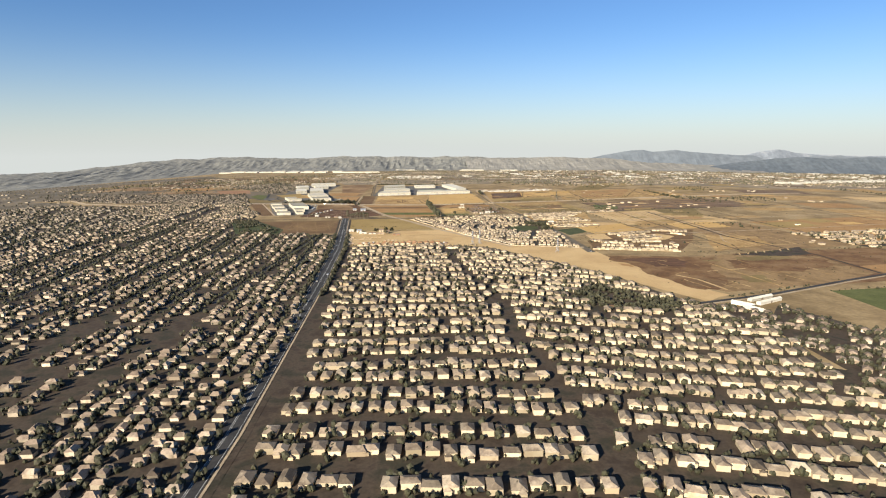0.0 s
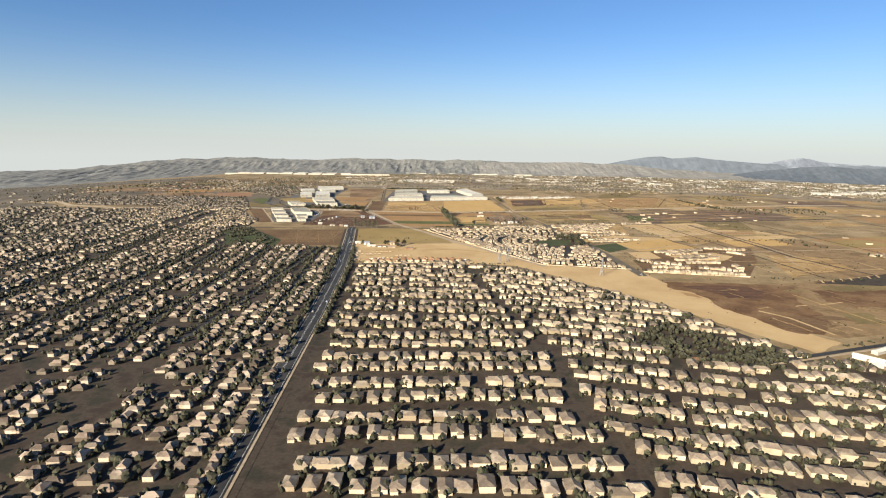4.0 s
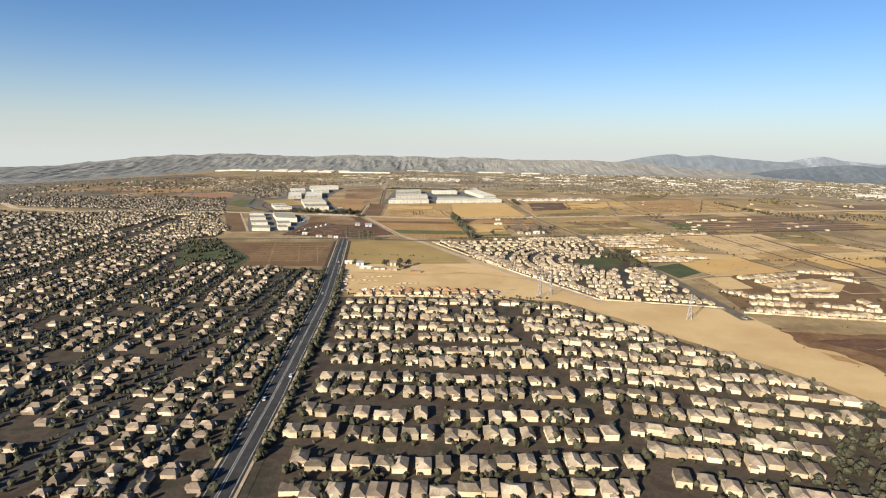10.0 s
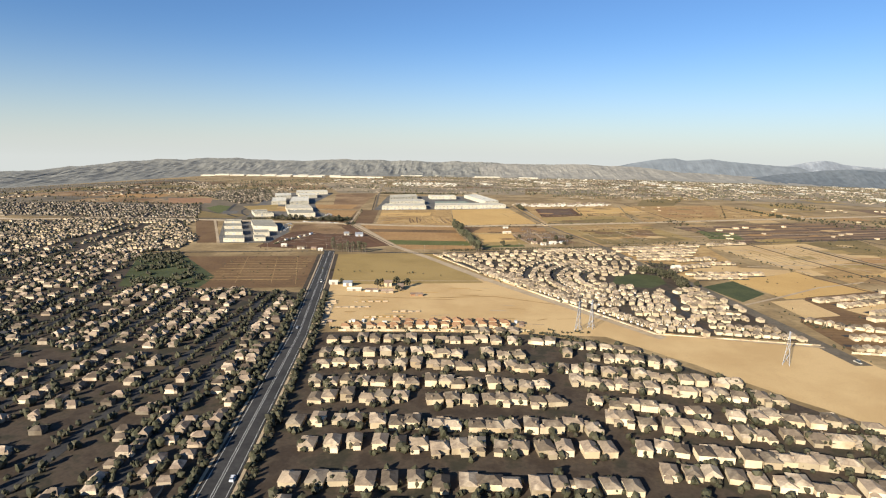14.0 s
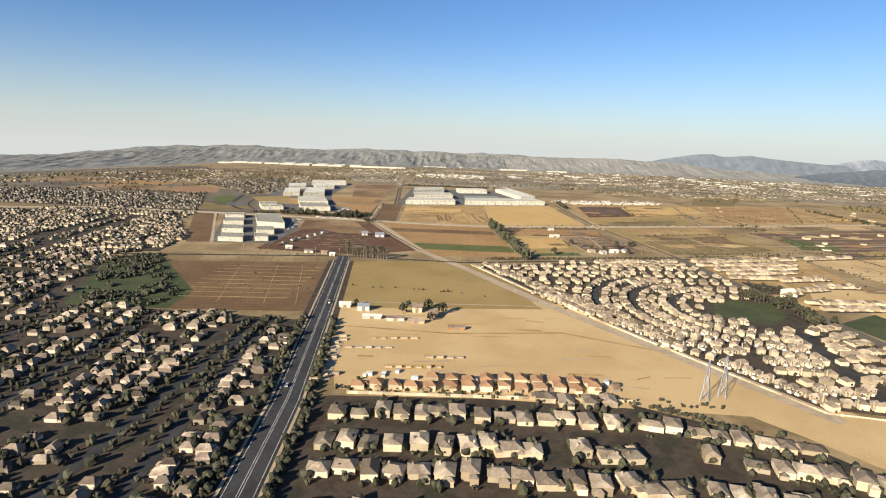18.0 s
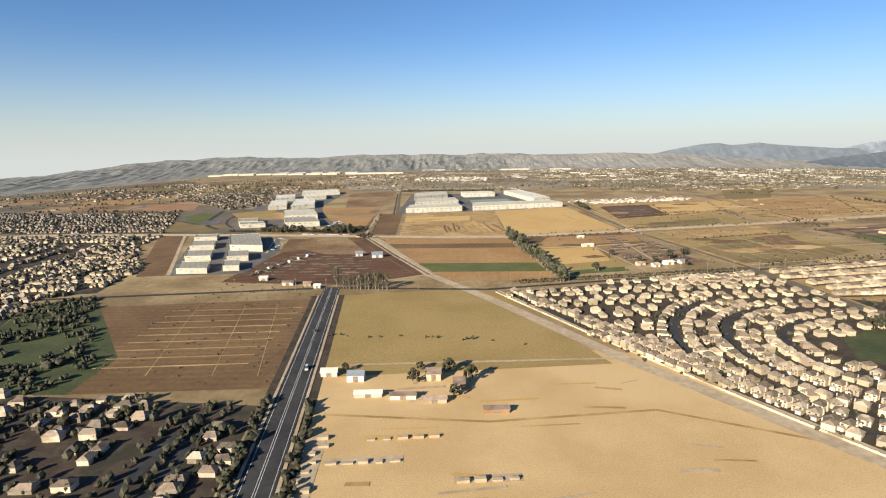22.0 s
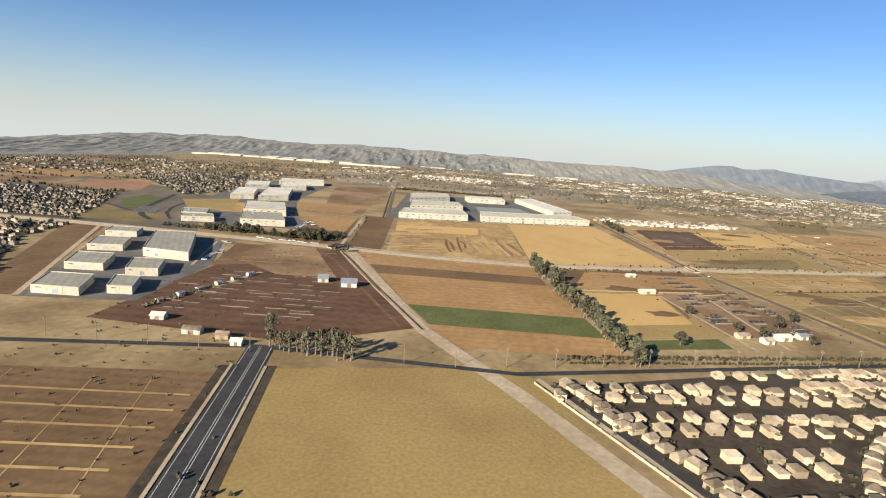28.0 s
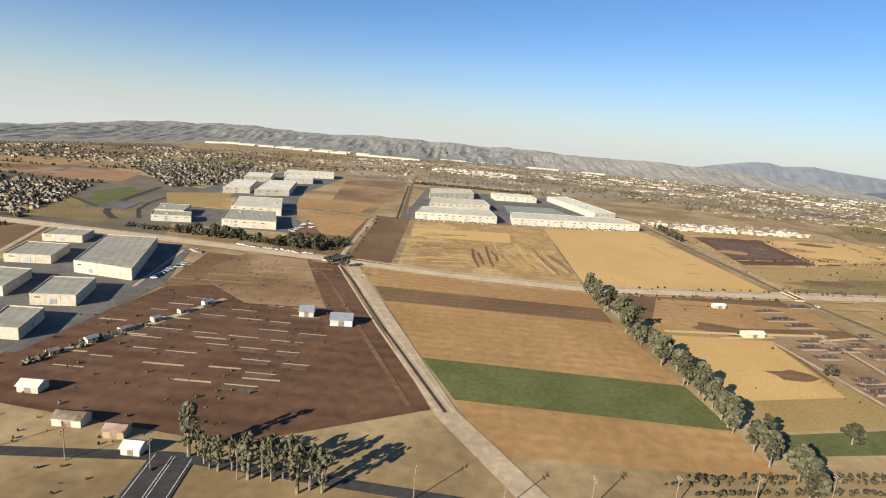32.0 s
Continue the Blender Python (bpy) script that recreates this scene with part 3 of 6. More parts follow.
sheet("field", [(446, 617), (640, 650), (600, 480), (450, 541)], "green", 0.10, "dark green crop field", "field")
sheet("field", [(-205, 1120), (60, 1075), (130, 895), (-150, 905)], "sand", 0.05, "pale graded building land", "field")
sheet("field", ragged([(60, 905), (90, 872), (158, 780), (212, 706), (240, 650), (285, 576), (322, 602), (292, 655), (278, 707), (249, 819), (232, 880), (110, 905)], 9, 2.0), "sand", 0.07, "pale sandy strip beside the houses", "field")

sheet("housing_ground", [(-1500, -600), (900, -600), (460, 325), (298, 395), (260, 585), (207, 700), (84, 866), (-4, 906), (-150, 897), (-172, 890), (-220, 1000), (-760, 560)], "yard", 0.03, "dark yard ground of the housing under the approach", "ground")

# ---------- roads ----------
AVENUE = [(-118, -200), (-128, 300), (-152, 665), (-171, 890), (-197, 1080), (-219, 1240)]
ribbon("road_verge", AVENUE[:-1] + [(-216, 1215)], 27, "yard", 0.15, "dark planted verge of the avenue", "ground")
ribbon("road_west", AVENUE, 14, "asphalt", 0.25, "wide dark asphalt avenue between the houses")
ribbon("canal", [(-1212, 1737), (-1000, 1541), (-850, 1500), (-738, 1543), (-536, 1540), (-371, 1528), (-245, 1516), (-145, 1503), (-41, 1502), (127, 1543), (330, 1597), (569, 1672), (1200, 1860)], 14, "concrete", 0.3, "pale concrete flood channel with dirt banks", "canal")
ribbon("road_diagonal", [(-240, 1520), (-224, 1505), (-135, 1288), (-81, 1205), (-10, 1080), (113, 895)], 10, "dirt_road", 0.22, "pale dirt road along the houses")
ribbon("road_north", [(178, 1313), (195, 1176), (213, 1081), (221, 1003), (225, 948), (232, 845)], 13, "worn_road", 0.24, "asphalt road past the new houses")
ribbon("road_north", [(110, 1900), (135, 1545), (181, 1313)], 5.5, "worn_road", 0.24, "narrow asphalt farm road with dirt shoulders")
ribbon("road_shoulder", [(112, 1900), (137, 1545), (183, 1313)], 13, "straw", 0.2, "dry dirt shoulders of the farm road")
ribbon("road_cross", [(-560, 1190), (-219, 1240), (-81, 1232), (181, 1300), (400, 1360), (900, 1480)], 5, "asphalt", 0.23, "narrow cross road with bare edges")



# lane lines and kerbs of the avenue
for n, off in enumerate((-6.0, -0.5, 0.5, 6.0)):
    ribbon("lane_line", [(x + off, y) for x, y in AVENUE], 0.22, "paint", 0.29, "worn pale line along the avenue", "road marking")
for off in (-8.4, 8.4):
    ribbon("pavement", [(x + off, y) for x, y in AVENUE[:-1]] + [(-216 + off, 1215)], 1.5, "dirt_road", 0.4, "pale footpath along the avenue", "pavement")
ribbon("canal_bank", [(-1000, 1549), (-850, 1509), (-738, 1552), (-536, 1549), (-371, 1537), (-250, 1526)], 4, "dirt_road", 0.34, "dirt service track along the channel")
for off in (-10.5, 10.5):
    ribbon("canal_bank", [(x, y + off) for x, y in ((-225, 1515), (-145, 1503), (-41, 1502), (127, 1543), (330, 1597), (569, 1672), (1200, 1860))], 4.5, "straw" if off < 0 else "dirt_road", 0.26, "dry dirt bank along the channel")
ribbon("service_track", [(-239, 1526), (-245, 1606), (-253, 1739)], 4, "dirt_road", 0.2, "pale farm track between fields")
ribbon("service_track", [(-253, 1739), (-330, 1752), (-400, 1738)], 3, "dirt_road", 0.2, "pale farm track across the fields")
ribbon("service_track", [(-221, 1753), (-237, 1914), (-261, 2159), (-290, 2500)], 5, "worn_road", 0.2, "worn road beside the large warehouses")
ribbon("field_edge", [(-227, 1753), (-243, 1914), (-267, 2159)], 2.5, "yard", 0.21, "dark weedy edge of the road", "track")
ribbon("ditch", [(-232, 1500), (-212, 1458), (-176, 1376), (-135, 1288)], 1.6, "yard", 0.33, "dark water line of the side ditch", "ditch")
for off in (-3.4, 3.4):
    ribbon("ditch_bank", [(x + off, y) for x, y in ((-230, 1500), (-212, 1458), (-176, 1376), (-135, 1288))], 1.4, "concrete", 0.31, "pale bank of the side ditch", "ditch")
ribbon("service_track", [(-395, 1290), (-425, 1360), (-505, 1545)], 4, "dirt_road", 0.2, "dirt track beside the warehouses")
ribbon("service_track", [(128, 1890), (142, 1555)], 3, "dirt_road", 0.28, "dirt shoulder of the road")
ribbon("service_track", [(-40, 1500), (-4, 1275)], 4, "dirt_road", 0.2, "dirt track along the tree row")
ribbon("service_track", [(-72, 1228), (-5, 1095), (112, 905), (228, 880)], 3.5, "dirt_road", 0.3, "pale wall-side track along the houses")
ribbon("road_field", [(190, 538), (281, 571), (375, 605), (504, 667), (720, 760)], 5.5, "asphalt", 0.24, "narrow dark field road past the long sheds")
ribbon("road_shoulder", [(190, 534), (282, 566), (376, 600), (506, 662), (722, 755)], 3.0, "dirt_road", 0.2, "pale dirt edge of the field road")

# ---------- houses ----------
def house_into(b, x, y, turn, w, d, h, two):
    turn += rng.choice((0, 0, math.pi / 2, math.pi))
    b.box(x, y, 0, w, d, h, turn, 0)
    b.hip(x, y, h, w, d, rng.uniform(1.2, 2.0), turn, 1, 0.35, rng.uniform(0.2, 0.7))
    if two:
        c, s = math.cos(turn), math.sin(turn)
        u, v = rng.choice((-1, 1)) * w * 0.22, -d * 0.5
        b.box(x + c * u - s * v, y + s * u + c * v, 0, w * 0.5, 3.4, h * 0.7, turn, 0)
        b.hip(x + c * u - s * v, y + s * u + c * v, h * 0.7, w * 0.5, 3.4, 1.0, turn, 1, 0.3, 0.4)


AVENUES = ((-192, -0.075), (-245, 0.04), (-295, -0.04), (-346, -0.085), (-395, -0.05), (-478, -0.13), (-575, -0.05), (-660, -0.2), (-640, -0.42), (-820, -0.3), (-960, -0.3))
BROAD = (-245, -346, -478, -575)


def lots(poly, angle, pitch, gap, keep=0.94, wide=1.2, holes=(), bend=0.0):
    """Places of houses in rows over an outline: pairs of rows back to back, a street between."""
    a = radians(angle)
    u, v = (math.cos(a), math.sin(a)), (-math.sin(a), math.cos(a))
    us = [p[0] * u[0] + p[1] * u[1] for p in poly]
    vs = [p[0] * v[0] + p[1] * v[1] for p in poly]
    out, n = [], 0
    q = min(vs) + 3
    while q < max(vs):
        p = min(us) + rng.uniform(0, 3)
        while p < max(us):
            x, y = p * u[0] + q * v[0], p * u[1] + q * v[1]
            if inside(x, y, poly) and not any(inside(x, y, h) for h in holes) and rng.random() < keep and not (x < -210 and y < 1480 and any(abs(x - a - k * (y - 600)) < (11 if a in BROAD else 6.5) for a, k in AVENUES)) and (x > -210 or (p + 40 * math.sin(q * 0.02)) % 118 > 11):
                out.append((x + rng.uniform(-0.6, 0.6) * (1 + bend * 0.6) + bend * math.sin(y / 47 + x / 80), y + rng.uniform(-0.8, 0.8) * (1 + bend * 0.6) + bend * math.sin(x / 52 - y / 90), a + (0 if n % 2 else math.pi) + rng.uniform(-0.06, 0.06)))
            p += pitch * rng.uniform(0.94, 1.1)
        q += gap * (2 - wide if n % 2 else wide)
        n += 1
    return out


def houses(name, places, label, size=(6.2, 7.0), tall=4.2, walls="stucco", roof="tile"):
    b = Build()
    for x, y, a in places:
        house_into(b, x, y, a, size[0] * rng.uniform(0.82, 1.0), size[1] * rng.uniform(0.85, 1.15), tall * rng.uniform(0.65, 1.1), rng.random() < 0.6)
    return tagged(new(name, b.done(name, [walls, roof])), label, "houses", "", "stuff")


ICO_V = [(-0.53, 0.85, 0), (0.53, 0.85, 0), (-0.53, -0.85, 0), (0.53, -0.85, 0), (0, -0.53, 0.85), (0, 0.53, 0.85),
         (0, -0.53, -0.85), (0, 0.53, -0.85), (0.85, 0, -0.53), (0.85, 0, 0.53), (-0.85, 0, -0.53), (-0.85, 0, 0.53)]
ICO_F = [(0, 11, 5), (0, 5, 1), (0, 1, 7), (0, 7, 10), (0, 10, 11), (1, 5, 9), (5, 11, 4), (11, 10, 2), (10, 7, 6), (7, 1, 8),
         (3, 9, 4), (3, 4, 2), (3, 2, 6), (3, 6, 8), (3, 8, 9), (4, 9, 5), (2, 4, 11), (6, 2, 10), (8, 6, 7), (9, 8, 1)]


def clump(b, x, y, z, r, tall=1.0, i=0):
    """A ragged tuft of leaves."""
    k = len(b.v)
    for vx, vy, vz in ICO_V:
        q = r * rng.uniform(0.6, 1.25)
        b.v.append((x + vx * q, y + vy * q, z + vz * q * tall))
    b.f += [(k + p, k + q, k + r_) for p, q, r_ in ICO_F]
    b.i += [i] * 20


def greenery(name, places, label, low=1.0, high=2.2, m="leaf", category="trees"):
    b = Build()
    for x, y in places:
        r = rng.uniform(low, high)
        for _ in range(rng.choice((1, 2, 2, 3))):
            clump(b, x + rng.uniform(-r, r) * 0.7, y + rng.uniform(-r, r) * 0.7, r * rng.uniform(0.5, 1.1), r * rng.uniform(0.5, 0.9), 1.2)
    return tagged(new(name, b.done(name, [m])), label, category, "", "stuff")


def among(places, share, spread=4.5, back=5.0):
    out = []
    for x, y, a in places:
        for _ in range(int(share + rng.random())):
            out.append((x + rng.uniform(-spread, spread) - math.sin(a) * back, y + rng.uniform(-spread, spread) + math.cos(a) * back))
    return out


def tract(poly, angle, pitch, gap, label, trees=0.8, keep=0.94, wide=1.2, holes=(), size=(6.2, 7.0), tall=4.2, soil="yard", walls="stucco", bend=0.0, near=()):
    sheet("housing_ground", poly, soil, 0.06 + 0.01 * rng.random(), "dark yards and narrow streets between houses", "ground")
    places = lots(poly, angle, pitch, gap, keep, wide, holes, bend)
    if near:
        places.sort(key=lambda p: (p[0] - near[0]) ** 2 + (p[1] - near[1]) ** 2)
        older.extend(places[:near[2]])
    houses("house_rows", places[near[2]:] if near else places, label, size, tall, walls, {"townwall": "fartile", "weststucco": "westtile"}.get(walls, "tile"))
    greenery("garden_trees", among(places, trees) + among(places, trees * 0.6, 4.5, -6.0), "small dark garden trees between the houses", 1.1, 2.9)
    return places


PARK = [(140, 590), (160, 622), (185, 645), (212, 617), (231, 587), (258, 568), (235, 530), (190, 548), (155, 560)]
older = []
MID = [(-95, 150), (-112, 500), (-131, 682), (-151, 893), (-4, 903), (22, 752), (38, 666), (50, 590), (100, 150)]
tract(MID, 1, 10.2, 25, "tan stucco houses with tiled roofs in straight rows", 2.6, 0.95, 1.15, size=(8.0, 9.6), tall=3.5, bend=3.0, near=(-40, 800, 66))
tract([(8, 904), (84, 866), (153, 776), (208, 700), (232, 650), (262, 584), (300, 470), (296, 400), (300, 150), (114, 150), (64, 590), (46, 680), (32, 752)], -12, 9.2, 23, "cream stucco houses in slanting rows beside the sandy strip", 2.4, 0.96, 1.15, holes=[PARK], size=(7.6, 9.2), tall=3.5, bend=3.0, near=(90, 780, 60))
tract([(236, 528), (281, 565), (303, 545), (328, 528), (352, 560), (374, 520), (420, 420), (480, 250), (500, 150), (312, 150), (302, 470)], -32, 9.5, 18, "cream houses among many dark trees", 5.5, 0.8, size=(6.4, 7.2), tall=2.8, bend=3.0, walls="weststucco")
GROVE = [(-450, 1185), (-418, 1212), (-322, 1070), (-318, 1030), (-385, 1030)]
tract([(-125, 150), (-146, 500), (-166, 690), (-186, 890), (-203, 1015), (-318, 1024), (-388, 1026), (-455, 1180), (-470, 1215), (-640, 1215), (-700, 900), (-560, 560), (-400, 150)], 94, 9.0, 13.5, "tan stucco houses with tiled roofs in dense rows", 1.9, 0.84, 1.15, holes=[GROVE], size=(5.3, 6.6), tall=2.7, walls="weststucco", bend=3.5)
tract([(-640, 1215), (-700, 900), (-560, 560), (-760, 560), (-1500, 1000), (-1400, 1480), (-1000, 1480), (-850, 1470)], 98, 9.6, 15, "far dense rows of tan houses", 2.4, 0.72, 1.2, size=(5.6, 7.4), tall=3.0, walls="townwall", bend=4.0)
tract([(-425, 1225), (-470, 1215), (-640, 1215), (-850, 1470), (-735, 1528), (-532, 1525), (-520, 1450), (-440, 1320)], 4, 6.6, 14.5, "rows of pale houses beside the bare strip", 1.2, 0.97, 1.1, size=(5.6, 5.8), tall=2.7, walls="stucco")
tract([(-545, 1560), (-740, 1565), (-1000, 1580), (-1250, 1700), (-1000, 1800), (-640, 1790)], 6, 6.2, 13, "distant rows of tan houses past the channel", 0.5, 0.8, size=(4.4, 5.4), tall=2.1, walls="townwall")
tract([(-640, 1930), (-560, 1840), (-500, 1990), (-560, 2250), (-720, 2350), (-800, 2100)], 12, 7, 15, "distant rows of brown roofs", 1.0, 0.75, size=(4.8, 6.0), tall=2.4, walls="townwall")

# new tract round the small park
LAWN = [(122, 1074), (136, 1108), (164, 1128), (202, 1122), (218, 1060), (178, 1042), (160, 1052), (140, 1058)]
TRI = [(-72, 1218), (-4, 1096), (112, 910), (226, 892), (216, 1000), (192, 1190), (176, 1284), (60, 1262)]
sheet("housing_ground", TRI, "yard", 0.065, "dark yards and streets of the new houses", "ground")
sheet("building_pad", [(262, 1182), (318, 1180), (304, 1150), (238, 1128)], "sand", 0.1, "pale graded lots between house rows", "ground")
sheet("park_lawn", [(126, 1076), (139, 1108), (166, 1125), (192, 1116), (188, 1080), (162, 1056), (142, 1061)], "lawn", 0.12, "dark green lawn of the small park", "lawn")
sheet("retention_basin", [(221, 1066), (269, 1096), (274, 1040), (233, 1006)], "lawn", 0.12, "dark green planted basin beside the road", "lawn")
sheet("building_pad", [(274, 1092), (374, 1152), (376, 1118), (284, 1038)], "tan", 0.125, "smooth tan lot beside the basin", "ground")
ribbon("service_track", [(230, 996), (285, 1029), (350, 1071), (420, 1100)], 3.0, "dirt_road", 0.2, "pale track below the basin")


def along(pts, pitch, side):
    """Places of houses along a line, side metres to its left, facing it."""
    out = []
    for (x0, y0), (x1, y1) in zip(pts, pts[1:]):
        L = math.hypot(x1 - x0, y1 - y0)
        ux, uy = (x1 - x0) / L, (y1 - y0) / L
        n = max(1, int(L / pitch))
        for k in range(n):
            d = (k + 0.5) * L / n
            out.append((x0 + ux * d - uy * side, y0 + uy * d + ux * side, math.atan2(uy, ux) + (0 if side > 0 else math.pi)))
    return out


def bow(cx, cy, rx, ry, a0, a1, n=7):
    return [(cx + rx * math.cos(radians(a0 + (a1 - a0) * k / n)), cy + ry * math.sin(radians(a0 + (a1 - a0) * k / n))) for k in range(n + 1)]


HUB = (160, 1085)
STREETS = [
    bow(*HUB, 62, 62, 100, 296, 16),
    bow(*HUB, 95, 95, 108, 290, 20),
    bow(*HUB, 127, 127, 120, 236, 14),
    [(-67, 1221), (-48, 1188), (-30, 1155), (-14, 1130), (1, 1107), (18, 1078), (36, 1046)],
    [(172, 1028), (193, 1037), (214, 1045)],
    [(170, 997), (192, 1005), (214, 1012)],
    [(112, 966), (140, 963), (165, 960), (208, 955)],
    [(118, 925), (160, 917), (215, 908)],
    [(70, 1252), (120, 1263), (172, 1274)],
]
tract([(648, 1012), (780, 1038), (930, 1070), (960, 960), (690, 880)], 8, 9.5, 22, "pale houses of a tract out on the farm land", 1.6, 0.85, size=(7.0, 8.0), tall=3.0)
GAP = [(172, 1045), (165, 1000), (151, 905)]
near_lots = []
ribbon("street", GAP, 6, "asphalt", 0.17, "dark street through the new houses", "road")
for st in STREETS:
    ribbon("street", st, 5.5, "asphalt", 0.16, "narrow dark asphalt street between houses", "road")
    for side in (8.2, -8.2):
        near_lots += along(st, 6.3, side)
SOUTH = [(-60, 1206), (0, 1100), (50, 1012), (112, 915), (220, 897)]
near_lots += along(SOUTH, 6.4, 5.0)
kept = []
for p in near_lots:
    if p[1] < 1042 and abs(p[0] - np.interp(p[1], [905, 1000, 1045], [151, 165, 172])) < 8:
        continue
    if inside(p[0], p[1], TRI) and not inside(p[0], p[1], LAWN) and all((p[0] - q[0]) ** 2 + (p[1] - q[1]) ** 2 > 30 for q in kept):
        kept.append(p)
for p in lots(TRI, 8, 6.4, 15, 0.97, 1.32):
    if not inside(p[0], p[1], LAWN) and all((p[0] - q[0]) ** 2 + (p[1] - q[1]) ** 2 > 50 for q in kept):
        if all(min((p[0] - a) ** 2 + (p[1] - b) ** 2 for a, b in st) > 125 for st in STREETS):
            kept.append(p)


def window_mesh(w, h):
    b = Build()
    b.box(0, 0.02, 0, w, 0.05, h, 0, 1)
    for x in (-w / 2, w / 2):
        b.box(x, -0.01, -0.05, 0.1, 0.12, h + 0.1, 0, 0)
    for z in (-0.06, h - 0.04):
        b.box(0, -0.01, z, w, 0.12, 0.1, 0, 0)
    return b.done("window", ["white", "glass"])


WIN = window_mesh(1.1, 0.9)


def house_proto(w, d, h, wing, chimney):
    """A two-storey stucco house; its front looks to -y."""
    e = new("house")
    b = Build()
    b.box(0, 0, 0, w, d, h, 0, 0)
    gx = wing * w * 0.24
    b.box(gx, -d / 2 - 0.9, 0, w * 0.5, 1.9, h * 0.55, 0, 0)
    part("wall", b.done("wall", ["stucco"]), e)
    b = Build()
    b.hip(0, 0, h, w, d, 1.7, 0, 0, 0.35, 0.45)
    b.hip(gx, -d / 2 - 0.9, h * 0.55, w * 0.5, 1.9, 0.7, 0, 0, 0.3, 0.4)
    b.box(0, 0, h + 1.65, max(w, d) * 0.4 if w >= d else 0.2, 0.2 if w >= d else max(w, d) * 0.4, 0.1, 0, 0)
    part("roof", b.done("roof", ["tile"]), e, "hipped tan tile roof")
    b = Build()
    for k in range(4):
        b.box(gx, -d / 2 - 1.88, 0.02 + k * 0.45, w * 0.38, 0.08, 0.42, 0, 0)
    part("garage_door", b.done("garage_door", ["garage"]), e, "pale sectional garage door")
    b = Build()
    b.box(-gx, -d / 2 - 0.03, 0, 0.8, 0.08, 1.7, 0, 0)
    part("front_door", b.done("front_door", ["wood"]), e, "brown front door")
    for x, y, z, r in ((-w * 0.28, -d / 2 - 0.02, h * 0.62, 0), (w * 0.26, -d / 2 - 0.02, h * 0.66, 0), (-w / 2 - 0.02, 0.8, h * 0.6, -90)):
        part("window", WIN, e, "", pose(x, y, z, 0, 0, r))
    if chimney:
        b = Build()
        b.box(w / 2 + 0.22, d * 0.15, 0, 0.45, 0.9, h + 1.3, 0, 0)
        ch = part("chimney", b.done("chimney", ["stucco"]), e)
        b = Build()
        b.box(w / 2 + 0.22, d * 0.15, h + 1.3, 0.6, 1.05, 0.12, 0, 0)
        b.box(w / 2 + 0.22, d * 0.15, h + 1.42, 0.3, 0.6, 0.2, 0, 0, 0.8)
        part("chimney_cap", b.done("chimney_cap", ["metal"]), ch, "grey metal chimney cap")
    return e


PROTO = [house_proto(5.2, 5.6, 3.1, 1, True), house_proto(5.5, 5.2, 2.6, -1, False), house_proto(4.8, 6.0, 3.4, -1, True), house_proto(5.3, 5.7, 2.9, 1, False)]
for p, text in zip(PROTO, ("two-storey cream stucco house with tan tile roof and chimney", "low wide cream stucco house with tan tile roof",
                           "narrow two-storey beige stucco house with tan tile roof", "two-storey pale stucco house with hipped tile roof")):
    tagged(p, text, "house", "houses of the new tract")
kept.sort(key=lambda p: (p[0] - 40) ** 2 + (p[1] - 980) ** 2)
for n, (x, y, a) in enumerate(kept[:170]):
    m = pose(x, y, 0.06, 0, 0, math.degrees(a) + rng.uniform(-3, 3))
    k = n if n < 4 else rng.randrange(4)
    if n < 4:
        PROTO[k].matrix_basis = m
    else:
        copy_thing(PROTO[k], m)
houses("house_rows", kept[170:], "cream stucco houses of the new tract, farther rows", (5.3, 5.8), 3.0)
greenery("garden_trees", among(kept, 1.3, 3.0, 4.5) + among(kept, 0.7, 3.0, -5.0), "small dark garden trees between the new houses", 0.6, 1.4)



def older_house(w, d, h, wing):
    """A low stucco house with a hipped roof and a wing; its front looks to -y."""
    e = new("house")
    b = Build()
    b.box(0, 0, 0, w, d, h, 0, 0)
    b.box(wing * w * 0.26, -d / 2 - 1.4, 0, w * 0.48, 2.9, h * 0.8, 0, 0)
    part("wall", b.done("wall", ["stucco"]), e)
    b = Build()
    b.hip(0, 0, h, w, d, 1.7, 0, 0, 0.4, 0.4)
    b.hip(wing * w * 0.26, -d / 2 - 1.4, h * 0.8, w * 0.48, 2.9, 1.1, 0, 0, 0.35, 0.4)
    b.box(-wing * w * 0.3, d * 0.2, h, 0.7, 0.9, 2.0, 0, 0)
    part("roof", b.done("roof", ["tile"]), e, "low hipped tile roof")
    return e


OLDER = [older_house(8.0, 9.4, 3.4, 1), older_house(8.6, 8.2, 3.0, -1), older_house(7.2, 10.0, 4.2, 1), older_house(7.8, 9.0, 3.8, -1), older_house(8.8, 7.6, 2.8, 1)]
for e, text in zip(OLDER, ("tan stucco house with a garage wing and tiled roof", "low wide stucco house with pale tiled roof", "narrow two-storey stucco house with tiled roof",
                           "stucco house with hipped roof beside dark trees", "small low stucco house with brown tiled roof")):
    tagged(e, text, "house", "houses of the older tract")
for n, (x, y, a) in enumerate(older):
    m = pose(x, y, 0.06, 0, 0, math.degrees(a) + rng.uniform(-8, 8) + rng.choice((0, 0, 0, 90)))
    if n < 5:
        OLDER[n].matrix_basis = m
    else:
        copy_thing(OLDER[rng.randrange(5)], m)

# tract past the road, partly built
BLOCK = [(188, 1302), (345, 1338), (322, 1185), (306, 1140), (240, 1110), (208, 1092), (200, 1180)]
sheet("housing_ground", BLOCK, "straw", 0.06, "tan graded ground of the housing being built", "ground")
